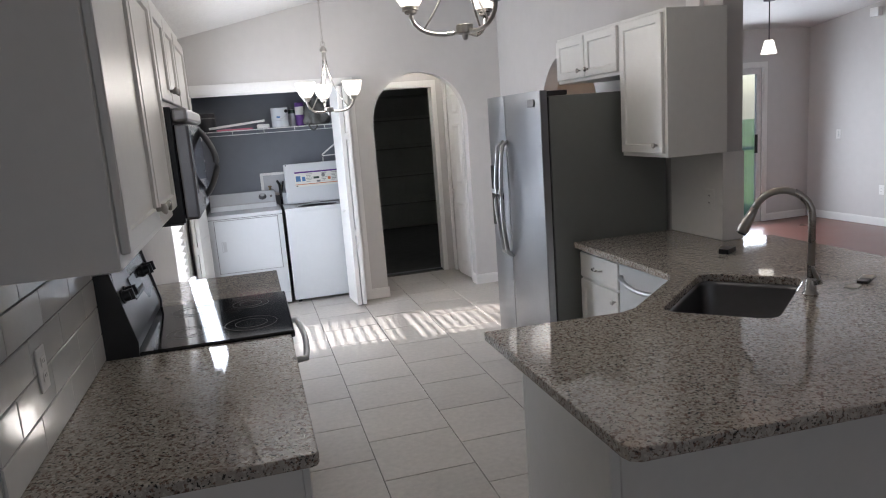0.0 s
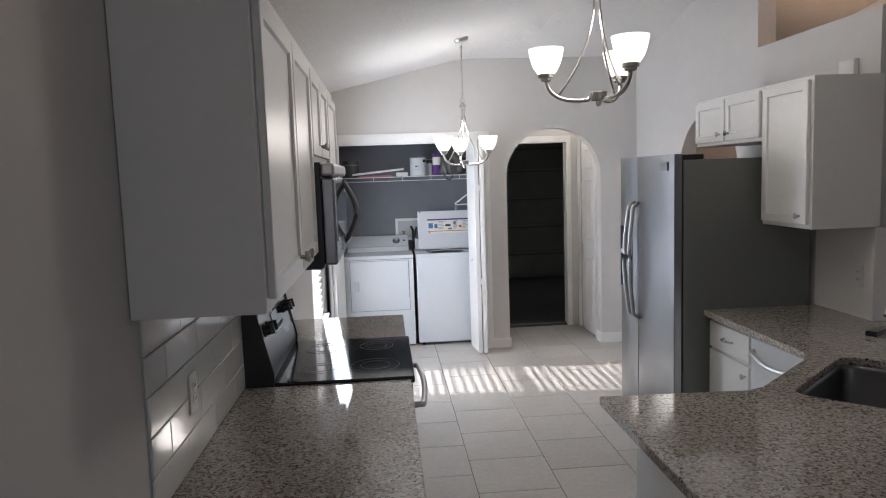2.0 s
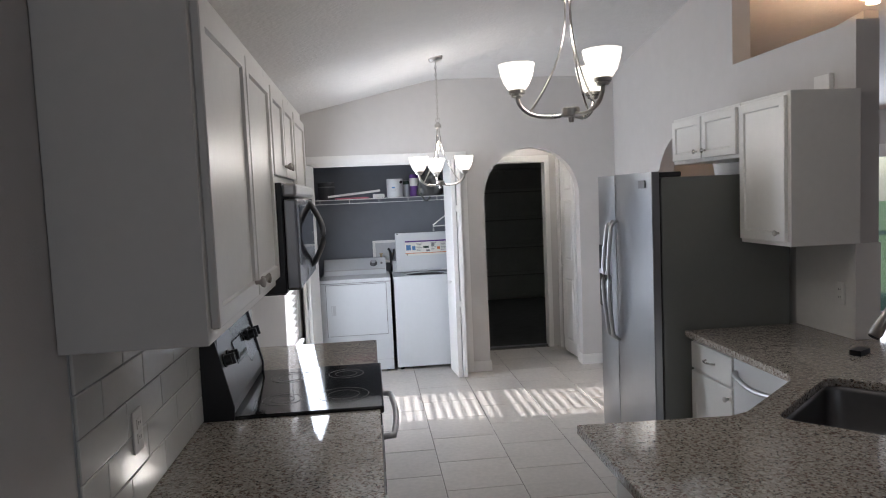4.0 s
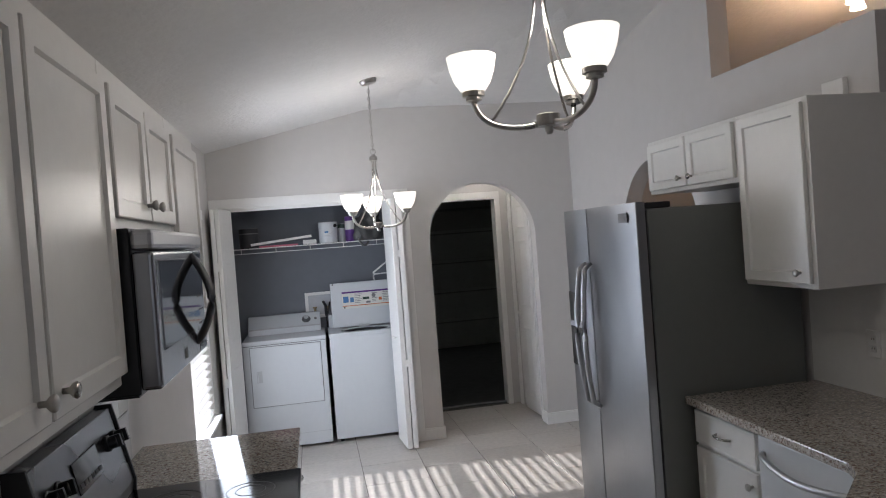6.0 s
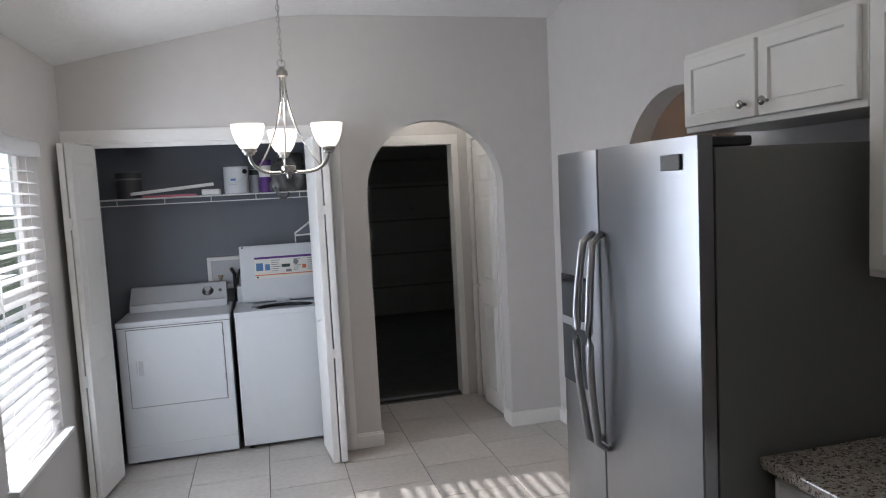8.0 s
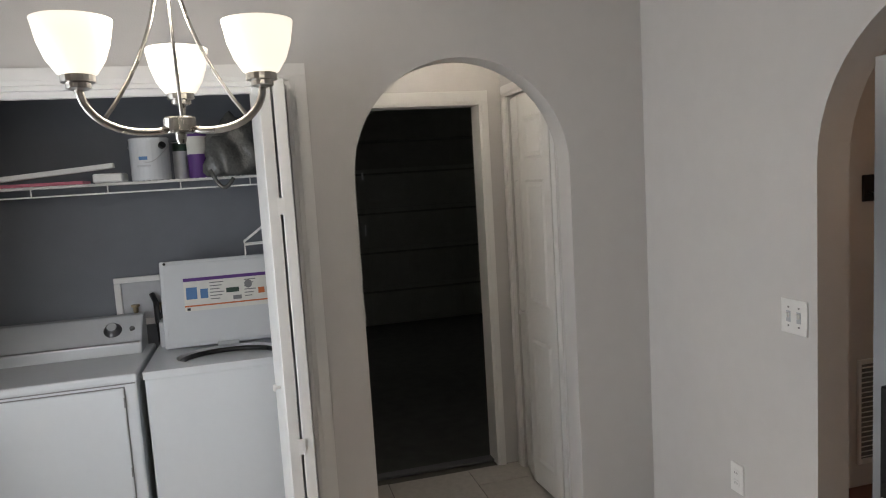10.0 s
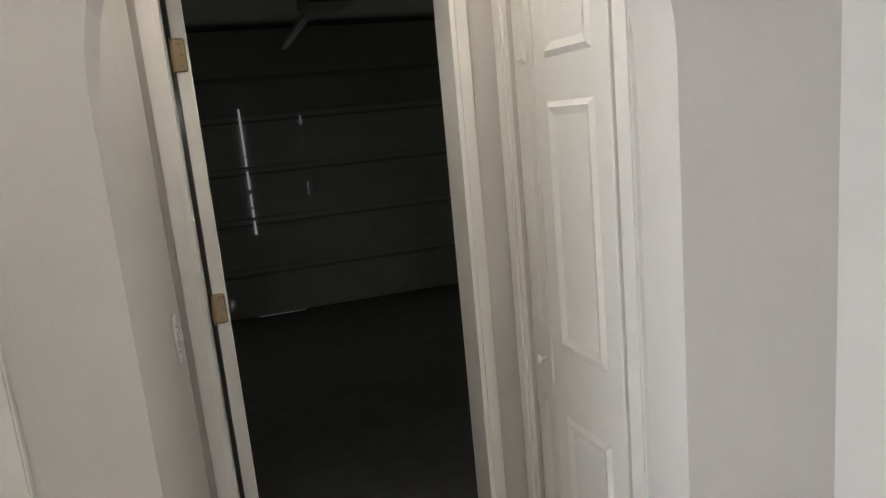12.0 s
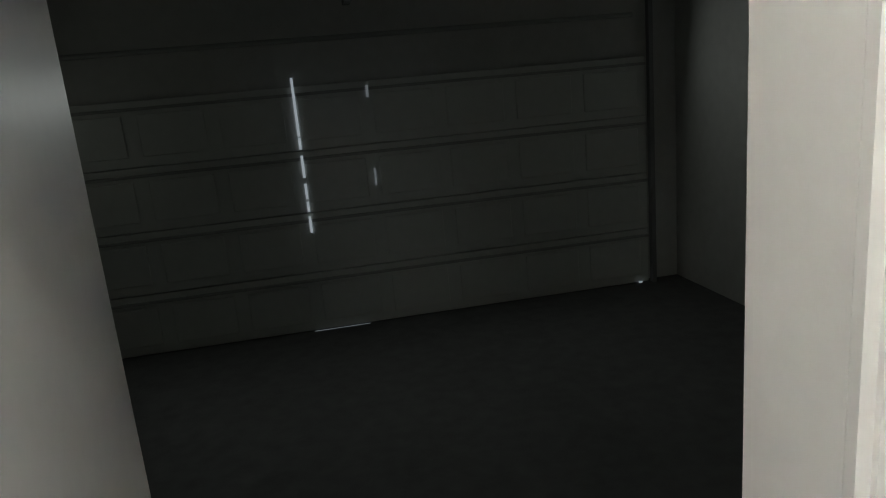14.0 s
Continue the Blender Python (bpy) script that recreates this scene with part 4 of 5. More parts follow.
def dryer():
    x0, x1, yf, yb, h = 0.068, 0.772, 6.34, 6.93, 0.955
    e = thing("dryer", (0.435, 6.53, 0), "white front-loading dryer with a rear control panel", "dryer")
    part("body", box(x0, x1, yf, yb, 0.02, h - 0.03, 0.008), M_ENAMEL, e)
    part("top", box(x0 - 0.004, x1 + 0.004, yf - 0.004, yb, h - 0.035, h, 0.01), M_ENAMEL, e)
    part("seam", box(x0 + 0.004, x1 - 0.004, yf - 0.0012, yf + 0.01, h - 0.041, h - 0.036), M_GREY, e)
    for x in (x0 + 0.06, x1 - 0.06):
        part("foot", lathe([(0.02, 0.0), (0.02, 0.02)], (x, yf + 0.08, 0.0), 10), M_BLACK, e)
    g = part("door_gap", box(x0 + 0.055, x1 - 0.045, yf - 0.003, yf + 0.002, 0.385, 0.905, 0.002, 1), M_GREY, e, "dark gap around the door")
    d = part("door", box(x0 + 0.059, x1 - 0.049, yf - 0.012, yf, 0.389, 0.901, 0.005), M_ENAMEL, e)
    part("handle", box(x0 + 0.105, x0 + 0.15, yf - 0.0145, yf - 0.011, 0.6, 0.7, 0.002, 1), M_PALE, d, "recessed pull")
    part("handle_lip", box(x0 + 0.11, x0 + 0.118, yf - 0.02, yf - 0.012, 0.605, 0.695, 0.002, 1), M_ENAMEL, d)
    part("hinge", box(x1 - 0.052, x1 - 0.046, yf - 0.014, yf - 0.006, 0.52, 0.56), M_GREY, d)
    part("hinge", box(x1 - 0.052, x1 - 0.046, yf - 0.014, yf - 0.006, 0.82, 0.86), M_GREY, d)
    part("kick_seam", box(x0 + 0.004, x1 - 0.004, yf - 0.001, yf + 0.01, 0.125, 0.129), M_PALE, e)
    c = part("console", prism([(yb - 0.2, h - 0.002), (yb - 0.185, h + 0.05), (yb - 0.07, h + 0.16), (yb, h + 0.16), (yb, h - 0.002)], "x", x0 + 0.02, x1 - 0.03, 0.006), M_ENAMEL, e, "sloping control panel")
    m = Matrix.Translation((x1 - 0.16, yb - 0.128, h + 0.1055)) @ pose(0, 0, 0, 43.7, 0, 0)
    part("dial", moved(lathe([(0.04, -0.001), (0.04, 0.004), (0.03, 0.006), (0.028, 0.026), (0.022, 0.03)], (0, 0, 0), 22), m), M_DKSTEEL, c, "chrome timer dial", True)
    part("dial_cap", moved(lathe([(0.022, 0.03), (0.02, 0.034)], (0, 0, 0), 18), m), M_PALE, c)
    m2 = Matrix.Translation((x1 - 0.075, yb - 0.128, h + 0.1055)) @ pose(0, 0, 0, 43.7, 0, 0)
    part("start_button", moved(lathe([(0.012, -0.001), (0.012, 0.006), (0.01, 0.009)], (0, 0, 0), 14), m2), M_GREY, c)
    part("stripe", prism([(yb - 0.188, h + 0.045), (yb - 0.187, h + 0.05), (yb - 0.18, h + 0.0565), (yb - 0.18, h + 0.05)], "x", x0 + 0.03, x1 - 0.04), M_STEEL, c)


dryer()


def washer():
    x0, x1, yf, yb, h = 0.805, 1.465, 6.34, 6.93, 0.955
    e = thing("washer", (1.16, 6.53, 0), "white top-loading washer with its lid raised", "washing machine")
    part("body", box(x0, x1, yf, yb, 0.03, h - 0.03, 0.008), M_ENAMEL, e)
    for x in (x0 + 0.05, x1 - 0.05):
        part("foot", lathe([(0.02, 0.0), (0.02, 0.03)], (x, yf + 0.06, 0.0), 10), M_BLACK, e)
    # top deck with a round opening
    bm = bmesh.new()
    c, n = Vector((1.14, 6.53)), 32
    outer = [(x0 - 0.004, yf - 0.004), (x1 + 0.004, yf - 0.004), (x1 + 0.004, yb), (x0 - 0.004, yb)]
    hole = [(c.x + 0.225 * math.cos(2 * math.pi * k / n), c.y + 0.16 * math.sin(2 * math.pi * k / n)) for k in range(n)]
    edges = []
    for loop in (outer, hole):
        ring = [bm.verts.new((x, y, h)) for x, y in loop]
        edges += [bm.edges.new((a, b)) for a, b in zip(ring, ring[1:] + ring[:1])]
    bmesh.ops.triangle_fill(bm, use_beauty=True, use_dissolve=False, edges=edges, normal=(0, 0, 1))
    g = bmesh.ops.extrude_face_region(bm, geom=bm.faces[:])
    bmesh.ops.translate(bm, verts=[v for v in g["geom"] if isinstance(v, bmesh.types.BMVert)], vec=(0, 0, -0.032))
    bmesh.ops.recalc_face_normals(bm, faces=bm.faces[:])
    part("deck", bm, M_ENAMEL, e)
    tub = part("tub", lathe([(0.9, 0.0), (0.93, -0.01), (1.0, -0.015), (1.0, -0.3), (0.2, -0.32)], (0, 0, 0), 32, None, False), M_TUB, e, "dark wash tub", True)
    tb = bmesh.new()
    tb.from_mesh(tub.data)
    moved(tb, Matrix.Translation((c.x, c.y, h - 0.012)) @ Matrix.Diagonal((0.23, 0.165, 1, 1)))
    tb.to_mesh(tub.data)
    tb.free()
    part("tub_ring", tube([(c.x + 0.205 * math.cos(2 * math.pi * k / 32), c.y + 0.143 * math.sin(2 * math.pi * k / 32), h - 0.02) for k in range(32)], 0.012, 8, True), M_BLACK, e, "black rubber ring", True)
    # raised lid, leaning back
    m = Matrix.Translation((x0 + 0.045, 6.675, h + 0.012)) @ pose(0, 0, 0, -10, 0, 0) @ Matrix.Diagonal((0.98, 1, 1.11, 1))
    lid = part("lid", moved(box(0, 0.60, 0, 0.022, 0.0, 0.37, 0.009, 3), m), M_ENAMEL, e, "raised white lid")
    part("lid_rim", moved(box(0.02, 0.58, -0.004, 0.001, 0.015, 0.355, 0.002, 1), m), M_ENAMEL, lid)
    lab = part("label", moved(box(0.105, 0.56, -0.0065, -0.004, 0.15, 0.29), m), M_PAPER, lid, "printed instruction label")
    part("band", moved(box(0.105, 0.56, -0.0085, -0.0066, 0.276, 0.29), m), M_PURPLE, lab, "purple heading band")
    part("band", moved(box(0.105, 0.56, -0.0085, -0.0066, 0.168, 0.174), m), M_RED, lab, "orange line")
    for k, (a, b, z0, z1, mm) in enumerate(((0.115, 0.165, 0.2, 0.25, M_BLUE), (0.18, 0.215, 0.2, 0.24, M_BLUE), (0.3, 0.36, 0.215, 0.235, M_GREEN), (0.33, 0.37, 0.183, 0.2, M_GREY), (0.45, 0.48, 0.2, 0.225, M_RED), (0.115, 0.13, 0.153, 0.163, M_BLACK))):
        part("picture", moved(box(a, b, -0.0085, -0.0066, z0, z1), m), mm, lab)
    part("dial_picture", moved(lathe([(0.018, 0), (0.018, 0.0018)], (0, 0, 0), 16, pose(0, 0, 0, 90, 0, 0)), m @ Matrix.Translation((0.405, -0.0067, 0.245))), M_GREY, lab)
    for r in range(6):
        for a, b in ((0.225, 0.29), (0.385, 0.44), (0.49, 0.55)):
            part("text_line", moved(box(a, b - 0.01 * (r % 3), -0.0083, -0.0066, 0.262 - r * 0.014, 0.266 - r * 0.014), m), M_GREY, lab)
    for x in (0.02, 0.56):
        part("bumper", moved(lathe([(0.007, 0), (0.006, 0.005)], (0, 0, 0), 8, pose(0, 0, 0, 90, 0, 0)), m @ Matrix.Translation((x + 0.005, -0.003, 0.358))), M_BLACK, lid)
    part("hinge", moved(box(0.24, 0.34, -0.01, 0.004, -0.008, 0.01, 0.003), m), M_PALE, lid)
    part("console", prism([(yb - 0.14, h), (yb - 0.12, h + 0.12), (yb, h + 0.13), (yb, h)], "x", x0 + 0.01, x1 - 0.01, 0.006), M_ENAMEL, e)


washer()
tagged(part("washer_hose", tube([(0.78, 6.93, 1.2), (0.80, 6.90, 1.16), (0.802, 6.885, 1.08), (0.80, 6.885, 0.9), (0.80, 6.9, 0.5), (0.80, 6.9, 0.2)], 0.014, 8), M_BLACK, None, "", True), "black rubber hose hanging between the machines", "hose")
tagged(part("power_cord", tube([(0.84, 6.93, 1.19), (0.83, 6.90, 1.14), (0.812, 6.89, 1.06), (0.81, 6.89, 0.6)], 0.008, 8), M_BLACK, None, "", True), "black cord hanging behind the washer", "cord")
wb = thing("water_box", (0.79, 6.95, 1.2), "white recessed laundry water box in the wall", "water box")
for a, b, c, d in ((0.612, 0.96, 1.265, 1.292), (0.612, 0.96, 1.05, 1.08), (0.612, 0.642, 1.08, 1.265), (0.93, 0.96, 1.08, 1.265)):
    part("frame", box(a, b, 6.93, 6.949, c, d, 0.002, 1), M_TRIM, wb)
# Grey colour here draws the shade inside the box.
part("back", box(0.642, 0.93, 6.943, 6.949, 1.08, 1.265), M_PALE, wb, "box back coloured grey for recess shade")
for x in (0.70, 0.82):
    part("valve", lathe([(0.008, 0), (0.012, 0.01), (0.012, 0.03), (0.02, 0.035), (0.02, 0.045)], (x, 6.93, 1.11), 12), M_BRASS, wb, "brass valve")

# wire shelf
sh = thing("wire_shelf", (0.76, 6.75, 1.77), "white wire shelf across the closet", "shelf")
SZ = 1.747
for y in (6.587, 6.68, 6.80, 6.935):
    part("rail", tube([(XL + 0.014, y, SZ), (1.598, y, SZ)], 0.004, 6), M_TRIM, sh)
part("rail", tube([(XL + 0.014, 6.585, SZ - 0.04), (1.598, 6.585, SZ - 0.04)], 0.004, 6), M_TRIM, sh)
wire_me = None
for k in range(66):
    x = XL + 0.025 + k * 0.0253
    if wire_me is None:
        w = part("wire", tube([(0, 6.585, SZ + 0.0045), (0, 6.94, SZ + 0.0045)], 0.0018, 4), M_TRIM, sh)
        wire_me = w.data
    else:
        w = new("wire", wire_me)
        w.parent = sh
        w.matrix_parent_inverse = sh.matrix_basis.inverted()
    w.location = (x, 0, 0)
for x in (0.1, 0.4, 0.7, 1.0, 1.3, 1.55):
    part("drop_wire", tube([(x, 6.585, SZ + 0.002), (x, 6.585, SZ - 0.042)], 0.003, 5), M_TRIM, sh)
ST = SZ + 0.0065


def can(name, x, y, r, h, mat, label, lidmat, band=None):
    e = thing(name, (x, y, ST), label, "can")
    b = part("body", lathe([(r * 0.97, 0.0), (r, 0.004), (r, h - 0.006), (r * 1.02, h - 0.004), (r * 1.02, h)], (x, y, ST), 28), mat, e)
    part("lid", lathe([(r * 0.95, h), (r * 0.95, h + 0.004), (r * 0.85, h + 0.003)], (x, y, ST), 28), lidmat, e)
    if band:
        part("band", lathe([(r * 1.004, h * band[0]), (r * 1.006, h * band[0]), (r * 1.006, h * band[1]), (r * 1.004, h * band[1])], (x, y, ST), 28, None, False), band[2], e, band[3])
    return e


c1 = can("paint_bucket", 0.872, 6.68, 0.085, 0.185, M_ENAMEL, "white paint bucket with a wire bail on the shelf", M_PALE)
part("bail", tube([(0.787, 6.68, ST + 0.15)] + arc((0.787, 6.65, ST + 0.148), (0.957, 6.64, ST + 0.148), (0, -0.05, -0.07), 10) + [(0.957, 6.68, ST + 0.15)], 0.002, 5), M_STEEL, c1, "wire bail")
part("print_bar", box(0.837, 0.872, 6.591, 6.596, ST + 0.09, ST + 0.105), M_BLUE, c1, "blue print")
part("print_bar", box(0.827, 0.882, 6.5915, 6.5955, ST + 0.06, ST + 0.068), M_PALE, c1)
part("cap", lathe([(0.016, 0), (0.016, 0.012), (0.012, 0.014)], (0.932, 6.618, ST + 0.15), 14, pose(0, 0, 0, 70, 0, 30)), M_BLACK, c1, "black cap")
can("spray_can", 0.995, 6.74, 0.032, 0.17, M_PALE, "grey spray can with a dark green cap", M_GREEN, (0.75, 0.99, M_GREEN, "dark green cap"))
can("cleaner_tub", 1.075, 6.70, 0.045, 0.225, M_PURPLE, "purple and white wipes tub on the shelf", M_PURPLE, (0.48, 0.84, M_PAPER, "white label"))
can("dark_can", 0.165, 6.70, 0.085, 0.175, M_TUB, "dark glass jar with a lid on the shelf", M_GREY, (0.72, 0.78, M_GREY, "grey rim"))


def bag():
    bm = bmesh.new()
    bmesh.ops.create_icosphere(bm, subdivisions=4, radius=1.0)
    for v in bm.verts:
        d = v.co.normalized()
        k = 1 + 0.3 * noise.noise(d * 1.9) + 0.2 * abs(noise.noise(d * 3.7)) - 0.14 * abs(noise.noise(d * 7.3)) - 0.08 * abs(noise.noise(d * 15))
        v.co = Vector((d.x * 0.14 * k, d.y * 0.1 * k, max(d.z * 0.19 * k, -0.085)))
    moved(bm, Matrix.Translation((1.245, 6.69, ST + 0.0865)))
    ob = part("plastic_bag", bm, M_BAG, None, "", True)
    return tagged(ob, "crumpled grey plastic shopping bag on the wire shelf", "bag")


b = bag()
part("bag_handle", tube(arc((1.13, 6.575, ST + 0.03), (1.23, 6.57, ST - 0.01), (0.0, 0.0, -0.06), 8), 0.01, 6), M_BAG, b, "", True)
tagged(part("trim_offcut", moved(box(-0.27, 0.27, -0.03, 0.03, 0, 0.022, 0.003), pose(0.45, 6.66, ST + 0.041, 0, -5.0, 4)), M_TRIM), "white moulding offcut lying on the shelf", "moulding")
tagged(part("paint_tray", moved(box(-0.06, 0.06, -0.08, 0.08, 0, 0.04, 0.008), pose(0.70, 6.68, ST, 0, 0, 0)), M_TRIM), "white tray end on the wire shelf", "tray")
tagged(part("pink_folder", moved(box(-0.17, 0.17, -0.1, 0.1, 0, 0.014, 0.002), pose(0.42, 6.72, ST, 0, 0, 3)), M_PINK), "pink card folder lying on the shelf", "folder")
hr = thing("wire_hanger", (1.42, 6.6, 1.42), "white wire bracket on the closet side wall", "bracket")
for y in (6.55, 6.64):
    part("wire", tube([(1.25, y, 1.385), (1.25, y, 1.45), (1.598, y, 1.70)], 0.004, 6), M_TRIM, hr)
    part("wire", tube([(1.25, y, 1.435), (1.598, y, 1.445)], 0.004, 6), M_TRIM, hr)
part("wire", tube([(1.25, 6.55, 1.45), (1.25, 6.64, 1.45)], 0.004, 6), M_TRIM, hr)
part("wire", tube([(1.598, 6.55, 1.45), (1.598, 6.64, 1.45)], 0.004, 6), M_TRIM, hr)


def panel_leaf(w, h, cols, rows, d=0.032, relief=0.008):
    """A moulded door leaf: x 0..w, y 0..d, z 0..h; raised panels both sides. cols and rows list (from, to)."""
    bm = box(0, w, 0, d, 0, h, 0.003, 1)
    for a, b in cols:
        for c, e in rows:
            for side in (0, 1):
                y0 = -0.0006 if side == 0 else d + 0.0006
                s = 1 if side == 0 else -1
                # sunken moulding frame drawn as a wedge ring, then a raised field
                o = [(a, c), (b, c), (b, e), (a, e)]
                i1 = [(a + 0.014, c + 0.014), (b - 0.014, c + 0.014), (b - 0.014, e - 0.014), (a + 0.014, e - 0.014)]
                i2 = [(a + 0.034, c + 0.034), (b - 0.034, c + 0.034), (b - 0.034, e - 0.034), (a + 0.034, e - 0.034)]
                f = [bm.verts.new((x, y0 + s * 0.0, z)) for x, z in o]
                g = [bm.verts.new((x, y0 - s * relief, z)) for x, z in i1]
                hh = [bm.verts.new((x, y0 - s * 0.001, z)) for x, z in i2]
                for r0, r1 in ((f, g), (g, hh)):
                    for k in range(4):
                        bm.faces.new((r0[k], r0[(k + 1) % 4], r1[(k + 1) % 4], r1[k]))
                bm.faces.new(hh)
    bmesh.ops.recalc_face_normals(bm, faces=bm.faces[:])
    return bm


LEAF_ROWS = ((0.13, 0.8), (0.995, 1.63), (1.735, 1.95))


def bifold(name, label, legs, h, group, relief=0.0022, depth=0.032):
    """Leaves between floor points; each leg is (x0, y0, x1, y1)."""
    e = thing(name, (legs[0][0], legs[0][1], 0.0), label, "door", group)
    for x0, y0, x1, y1 in legs:
        w = math.hypot(x1 - x0, y1 - y0)
        m = Matrix.Translation((x0, y0, 0.018)) @ pose(0, 0, 0, 0, 0, math.degrees(math.atan2(y1 - y0, x1 - x0)))
        part("leaf", moved(panel_leaf(w, h, ((0.06, w - 0.06),), LEAF_ROWS, depth, relief), m), M_DOOR, e)
    return e


M_DOOR = material("door_paint", (0.80, 0.79, 0.765), 0.4, vary=0.03, scale=5)
H_B = CZ - 0.045
r = bifold("bifold_door", "white panelled bifold door folded open at the closet", ((1.452, 5.846, 1.455, 6.2), (1.33, 6.2, 1.36, 5.846)), H_B, "closet bifold doors", 0.0022, 0.042)
for z in (0.72, 1.62):
    part("hinge", box(1.393, 1.419, 5.8425, 5.8455, z - 0.03, z + 0.03), M_TRIM, r, "painted hinge")
part("knob", lathe([(0.006, 0), (0.006, 0.015), (0.016, 0.02), (0.012, 0.03)], (1.35, 5.976, 0.92), 12, pose(0, 0, 0, 0, -90, 0)), M_TRIM, r, "white knob", True)
l = bifold("bifold_door", "white panelled bifold door folded open beside the window wall", ((-0.02, 6.16, -0.04, 5.82), (0.028, 5.82, 0.085, 6.16)), H_B, "closet bifold doors")
for z in (0.72, 1.62):
    part("hinge", box(-0.02, 0.005, 5.8165, 5.8195, z - 0.035, z + 0.035), M_TRIM, l, "painted hinge")
p = bifold("bifold_door", "white six-panel bifold door, slightly open in the hall", ((2.650, 6.655, 2.666, 6.325), (2.69, 6.862, 2.650, 6.662)), 2.065, "hall bifold door", 0.008)
part("knob", lathe([(0.006, 0), (0.006, 0.016), (0.015, 0.021), (0.011, 0.03)], (2.662, 6.72, 0.94), 12, pose(0, 0, 0, 0, -90, 0)), M_TRIM, p, "white knob", True)

# ==== door to the garage ====
gd = thing("garage_entry_door", (1.815, 7.045, 0.02), "plain pale grey door standing open into the garage", "door")
gm = Matrix.Translation((1.826, 7.125, 0.022)) @ pose(0, 0, 0, 0, 0, 94.5)
part("leaf", moved(box(0, 0.70, -0.0, 0.042, 0, 2.03, 0.002, 1), gm), M_DOOR, gd)
kz = 0.965
for side, s in ((0, -1), (0.042, 1)):
    kb = lathe([(0.03, 0), (0.03, 0.006), (0.011, 0.01), (0.011, 0.028), (0.022, 0.034), (0.025, 0.05), (0.02, 0.062), (0.008, 0.066)], (0, 0, 0), 18, pose(0, 0, 0, 90 if s < 0 else -90, 0, 0))
    part("knob", moved(kb, gm @ Matrix.Translation((0.655, side, kz))), M_STEEL, gd, "polished steel knob", True)
for z in (0.3, 1.14, 1.87):
    h = part("hinge", box(1.779, 1.818, 7.11, 7.1235, z - 0.045, z + 0.045, 0.006, 2), M_BRASS, gd, "worn brass hinge")
    part("pin", lathe([(0.006, -0.047), (0.006, 0.047)], (1.78, 7.115, z), 10), M_BRASS, h)
    for sx, sz in ((1.806, 0.03), (1.812, 0.0), (1.806, -0.03)):
        part("screw", lathe([(0.0035, 0), (0.003, 0.0012)], (sx - 0.004, 7.11, z + sz), 8, pose(0, 0, 0, 90, 0, 0)), M_GREY, h)
wall_plate("light_switch", "white single switch plate in the hall", (1.7005, 6.76, 1.165), "+x", kind="switch")

# ==== garage ====
M_GDOOR = material("garage_door_paint", (0.6, 0.61, 0.57), 0.45, vary=0.05, scale=2)
god = thing("sectional_garage_door", (2.6, 12.54, -0.30), "dim closed sectional garage door", "garage door")
for k in range(4):
    z0 = -0.295 + k * 0.535
    s = part("section", box(0.12, 5.25, 12.53, 12.57, z0, z0 + 0.527, 0.004, 1), M_GDOOR, god)
    for q in range(8):
        x0 = 0.2 + q * 0.635
        part("panel", box(x0, x0 + 0.52, 12.518, 12.531, z0 + 0.08, z0 + 0.42, 0.006, 1), M_GDOOR, s)
    part("stiffener", box(0.12, 5.25, 12.505, 12.53, z0 + 0.45, z0 + 0.475, 0.003, 1), M_STIFF, s, "dark stiffening rail")
for x in (0.09, 5.28):
    part("track", box(x - 0.02, x + 0.02, 12.46, 12.52, -0.295, 2.4), M_GREY, god, "steel track")
part("spring_bar", tube([(0.1, 12.46, 2.2), (5.1, 12.46, 2.2)], 0.022, 8), M_STIFF, god, "dark spring bar")
# Emissive strips laid on the closed door draw its streaks of light.
M_STREAK = glow("glow_streak", (0.9, 0.95, 1.0), 0.09)
M_STREAK2 = glow("faint_glow_streak", (0.9, 0.95, 1.0), 0.03)
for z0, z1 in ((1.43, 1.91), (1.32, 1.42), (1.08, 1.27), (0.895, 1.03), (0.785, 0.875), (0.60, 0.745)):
    part("glow_streak", box(2.078, 2.10, 12.498, 12.502, z0, z1), M_STREAK, god, "glowing strip for a streak of light")
part("glow_streak", box(2.69, 2.712, 12.498, 12.502, 1.70, 1.80), M_STREAK2, god, "glowing strip for a faint streak of light")
part("glow_streak", box(2.685, 2.70, 12.498, 12.502, 0.95, 1.1), M_STREAK2, god, "glowing strip for a faint streak of light")
part("glow_streak", box(2.0, 2.5, 12.498, 12.502, -0.298, -0.292), M_STREAK2, god, "glowing strip for light along the door's foot")
part("glow_streak", box(5.13, 5.17, 12.498, 12.502, -0.295, -0.28), M_STREAK, god, "glowing strip for a bright tick at the corner")
op = thing("door_opener", (2.6, 11.6, 2.7), "dark ceiling-hung garage door opener", "opener")
part("rail", box(2.57, 2.63, 9.6, 12.44, 2.44, 2.48), M_GARAGE_DIM, op)
part("motor", box(2.45, 2.75, 9.2, 9.62, 2.36, 2.54, 0.02), M_GARAGE_DIM, op)
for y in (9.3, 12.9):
    part("hanger", box(2.585, 2.615, y, y + 0.03, 2.48, 2.70), M_GARAGE_DIM, op)

# ==== hall seen behind the fridge wall, and living room ====
tr = thing("track_light", (3.9, 3.75, 2.99), "lit ceiling track light with small glass heads", "ceiling light")
cz = 3.4 - (3.75 - 1.0) * 0.84 / 6.5
part("canopy", lathe([(0.01, -0.03), (0.07, -0.025), (0.08, 0.0)], (3.9, 3.75, cz), 20), M_BRASS, tr)
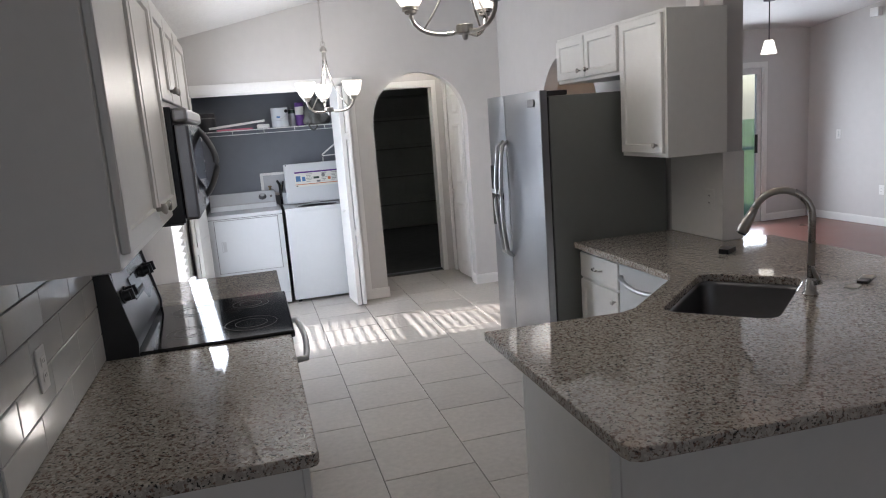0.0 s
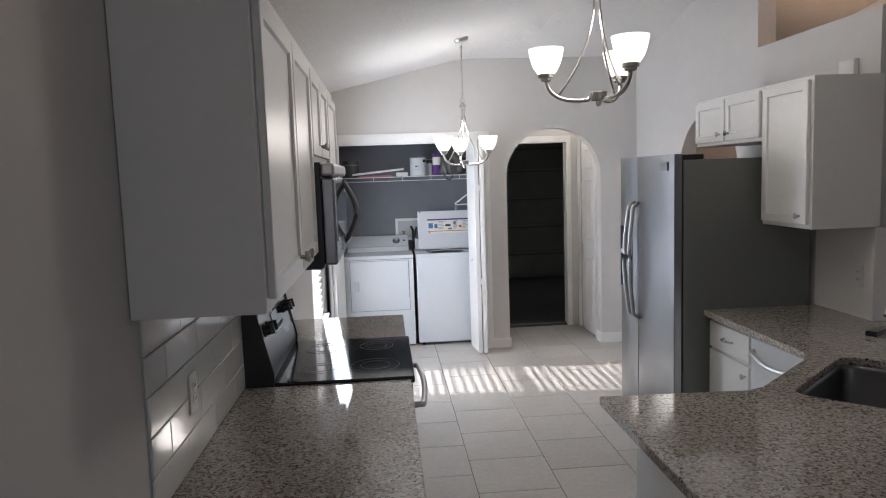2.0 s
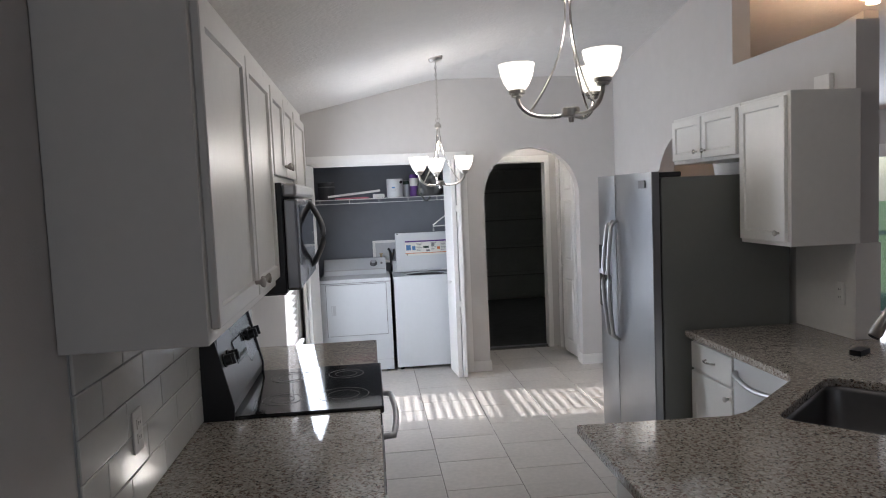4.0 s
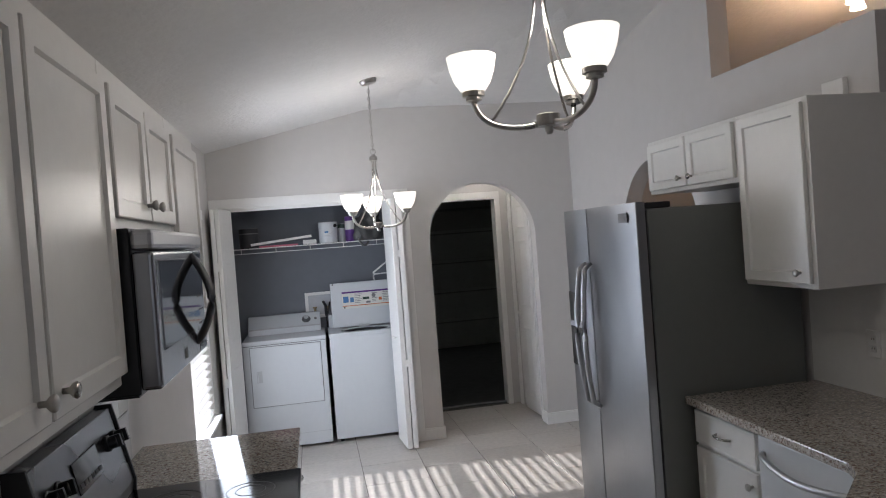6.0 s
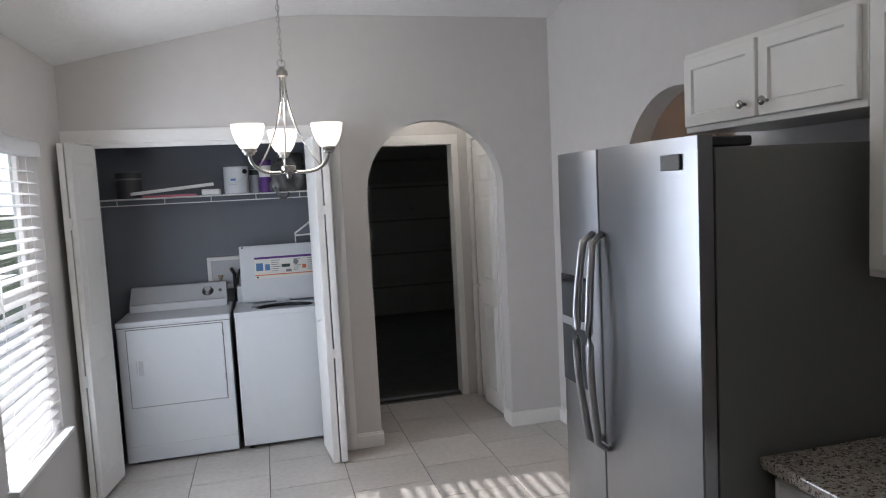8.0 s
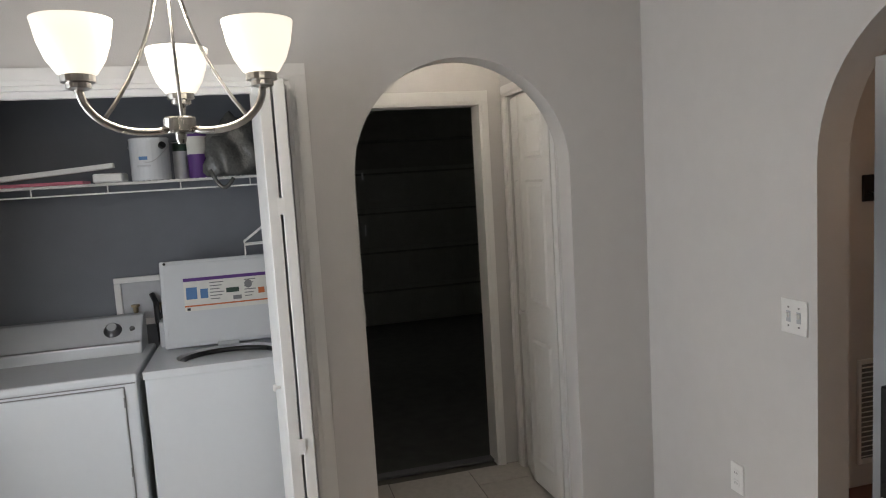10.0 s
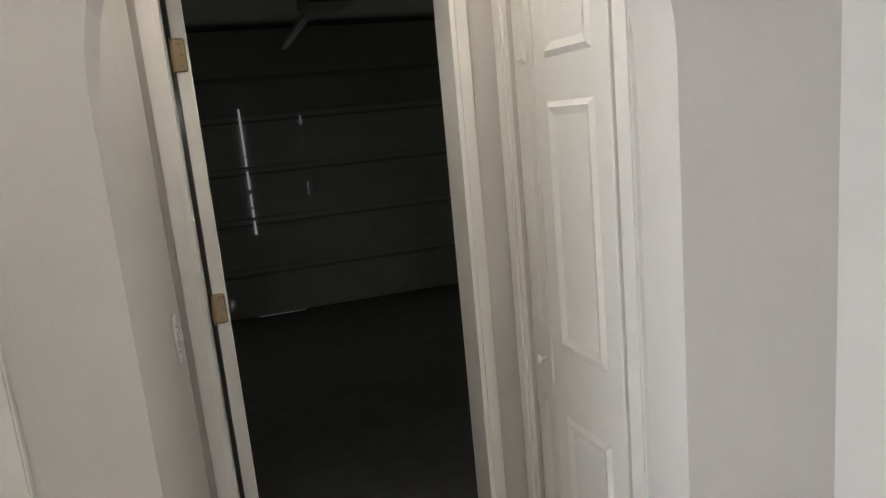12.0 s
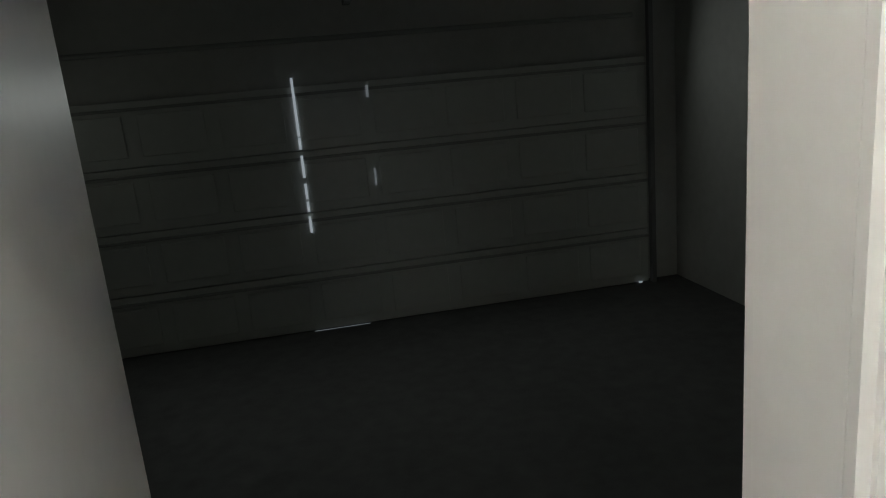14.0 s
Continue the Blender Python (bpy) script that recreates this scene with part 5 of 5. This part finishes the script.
part("bar", tube([(3.75, 3.62, cz - 0.05), (3.9, 3.75, cz - 0.06), (4.05, 3.88, cz - 0.05)], 0.012, 8), M_BRASS, tr)
part("stem", tube([(3.9, 3.75, cz - 0.02), (3.9, 3.75, cz - 0.06)], 0.01, 8), M_BRASS, tr)
for q in (-0.13, 0.0, 0.13):
    part("lamp_head", lathe([(0.02, 0.0), (0.03, -0.03), (0.045, -0.08), (0.042, -0.08), (0.026, -0.03)], (3.9 + q, 3.75 + q * 0.86, cz - 0.06), 14), M_TRACK, tr, "lit glass head", True)
pl = thing("pendant_light", (6.24, 6.08, 2.72), "lit pendant lamp with a white glass shade", "pendant light")
pcz = 3.4 - (6.08 - 1.0) * 0.84 / 6.5
part("canopy", lathe([(0.06, -0.02), (0.065, 0.0)], (6.24, 6.08, pcz), 18), M_TUB, pl)
part("cord", tube([(6.24, 6.08, pcz - 0.02), (6.24, 6.08, 2.3)], 0.006, 6), M_TUB, pl)
part("shade", lathe([(0.035, 0.0), (0.05, -0.01), (0.085, -0.15), (0.08, -0.15), (0.045, -0.014)], (6.24, 6.08, 2.31), 20), M_SHADE, pl, "lit white glass shade", True)
sl = thing("window_2", (6.32, 7.4, 0), "sliding glass door to the garden", "glass door", kind="structure")
for a, b in ((5.38, 5.44), (6.28, 6.36), (7.20, 7.26)):
    part("stile", box(a, b, 7.40, 7.45, 0.03, 2.06), M_TRIM, sl)
for a, b in ((0.0, 0.06), (2.0, 2.08)):
    part("rail", box(5.38, 7.26, 7.40, 7.46, a, b), M_TRIM, sl)
for a, b in ((5.44, 6.28), (6.36, 7.20)):
    g = part("pane", box(a, b, 7.42, 7.424, 0.06, 2.0), M_GLASS, sl, "clear glass pane")
    g.visible_shadow = False
part("handle", box(7.16, 7.19, 7.37, 7.40, 0.95, 1.2, 0.004), M_BLACK, sl, "dark handle")
casing("glass_door_casing", "x", 5.38, 7.26, 2.08, 7.38, -1, 0.075)
wall_plate("light_switch", "white switch plate on the living room wall", (8.0295, 6.86, 1.14), "-x", kind="switch")
wall_plate("outlet", "white outlet low on the living room wall", (8.0295, 6.18, 0.45), "-x", kind="outlet")
mo = thing("wall_sensor", (8.0, 6.33, 2.6), "small white sensor box near the ceiling", "sensor")
part("cover", box(7.96, 8.029, 6.27, 6.39, 2.545, 2.65, 0.008), M_TRIM, mo)
hk = thing("wall_hook", (4.185, 6.0, 1.51), "small dark wall hook in the hall", "hook")
part("plate", box(4.15, 4.22, 5.985, 5.9995, 1.445, 1.575, 0.005), M_BLACK, hk)
part("peg", tube([(4.185, 5.987, 1.49), (4.185, 5.955, 1.48), (4.185, 5.94, 1.51)], 0.009, 8), M_BLACK, hk, smooth=True)
vg = thing("return_vent", (4.21, 6.0, 0.12), "white louvred return air vent low on the hall wall", "vent")
for a, b, c, d in ((4.125, 4.145, 0.12, 0.66), (4.275, 4.295, 0.12, 0.66), (4.145, 4.275, 0.12, 0.145), (4.145, 4.275, 0.635, 0.66)):
    part("frame", box(a, b, 5.985, 5.9995, c, d, 0.003, 1), M_TRIM, vg)
part("backing", box(4.145, 4.275, 5.996, 5.9995, 0.145, 0.635), M_GREY, vg)
for k in range(19):
    part("slat", moved(box(4.146, 4.274, -0.008, 0.008, -0.002, 0.002), pose(0, 5.987, 0.16 + k * 0.0255, -35, 0, 0)), M_TRIM, vg)

# garden beyond the glass
fence = tagged(part("garden_hedge", box(-8, 20, 24, 26, -0.16, 1.6, 0.3), material("hedge_leaves", (0.05, 0.09, 0.03), 0.9, vary=0.4, scale=6, bump=1.0, bump_scale=8)), "clipped green hedge across the lawn", "hedge", kind="stuff")

# ==== tiled backsplash ====
ROW, LEN = 0.1024, 0.30
full = None
splash = tagged(part("backsplash", box(XL - 0.0, XL + 0.003, 1.045, 3.28, CT_Z + 0.001, 1.4285), M_PALE), "glossy white subway tile backsplash", "backsplash", kind="structure")
for r in range(5):
    y = 1.045 - (LEN / 2 if r % 2 else 0)
    while y < 3.28:
        a, b2 = max(y, 1.045), min(y + LEN, 3.28)
        if b2 - a > 0.02:
            z0 = CT_Z + 0.002 + r * ROW
            whole = abs(b2 - a - LEN) < 1e-6
            if whole and full is not None:
                tl = new("tile", full)
                tl.parent = splash
            else:
                w = b2 - a
                tl = part("tile", box(0, 0.008, 0.0012, w - 0.0012, 0.0012, ROW - 0.0012, 0.0035, 2), M_GLAZE, splash)
                if whole:
                    full = tl.data
            tl.location = (XL + 0.0032, a, z0)
        y += LEN

# ==== floor tiles ====
TX, TY = 0.465, 0.445
floor_ob = bpy.data.objects["floor"]
full = None
col = 0
x = 0.035 - TX
while x < 3.23:
    a, b2 = max(x, XL), min(x + TX, 3.232)
    y = (4.085 if col % 2 == 0 else 3.845) - 19 * TY
    while y < HY:
        c, d = max(y, -4.19), min(y + TY, HY)
        if d - c > 0.03 and b2 - a > 0.03:
            whole = abs(b2 - a - TX) < 1e-6 and abs(d - c - TY) < 1e-6
            if whole and full is not None:
                tl = new("tile", full)
                tl.parent = floor_ob
            else:
                tl = part("tile", box(0.0025, b2 - a - 0.0025, 0.0025, d - c - 0.0025, -0.006, 0.0, 0.0012, 1), M_TILE, floor_ob)
                if whole:
                    full = tl.data
            tl.location = (a, c, -0.0005)
        y += TY
    x += TX
    col += 1
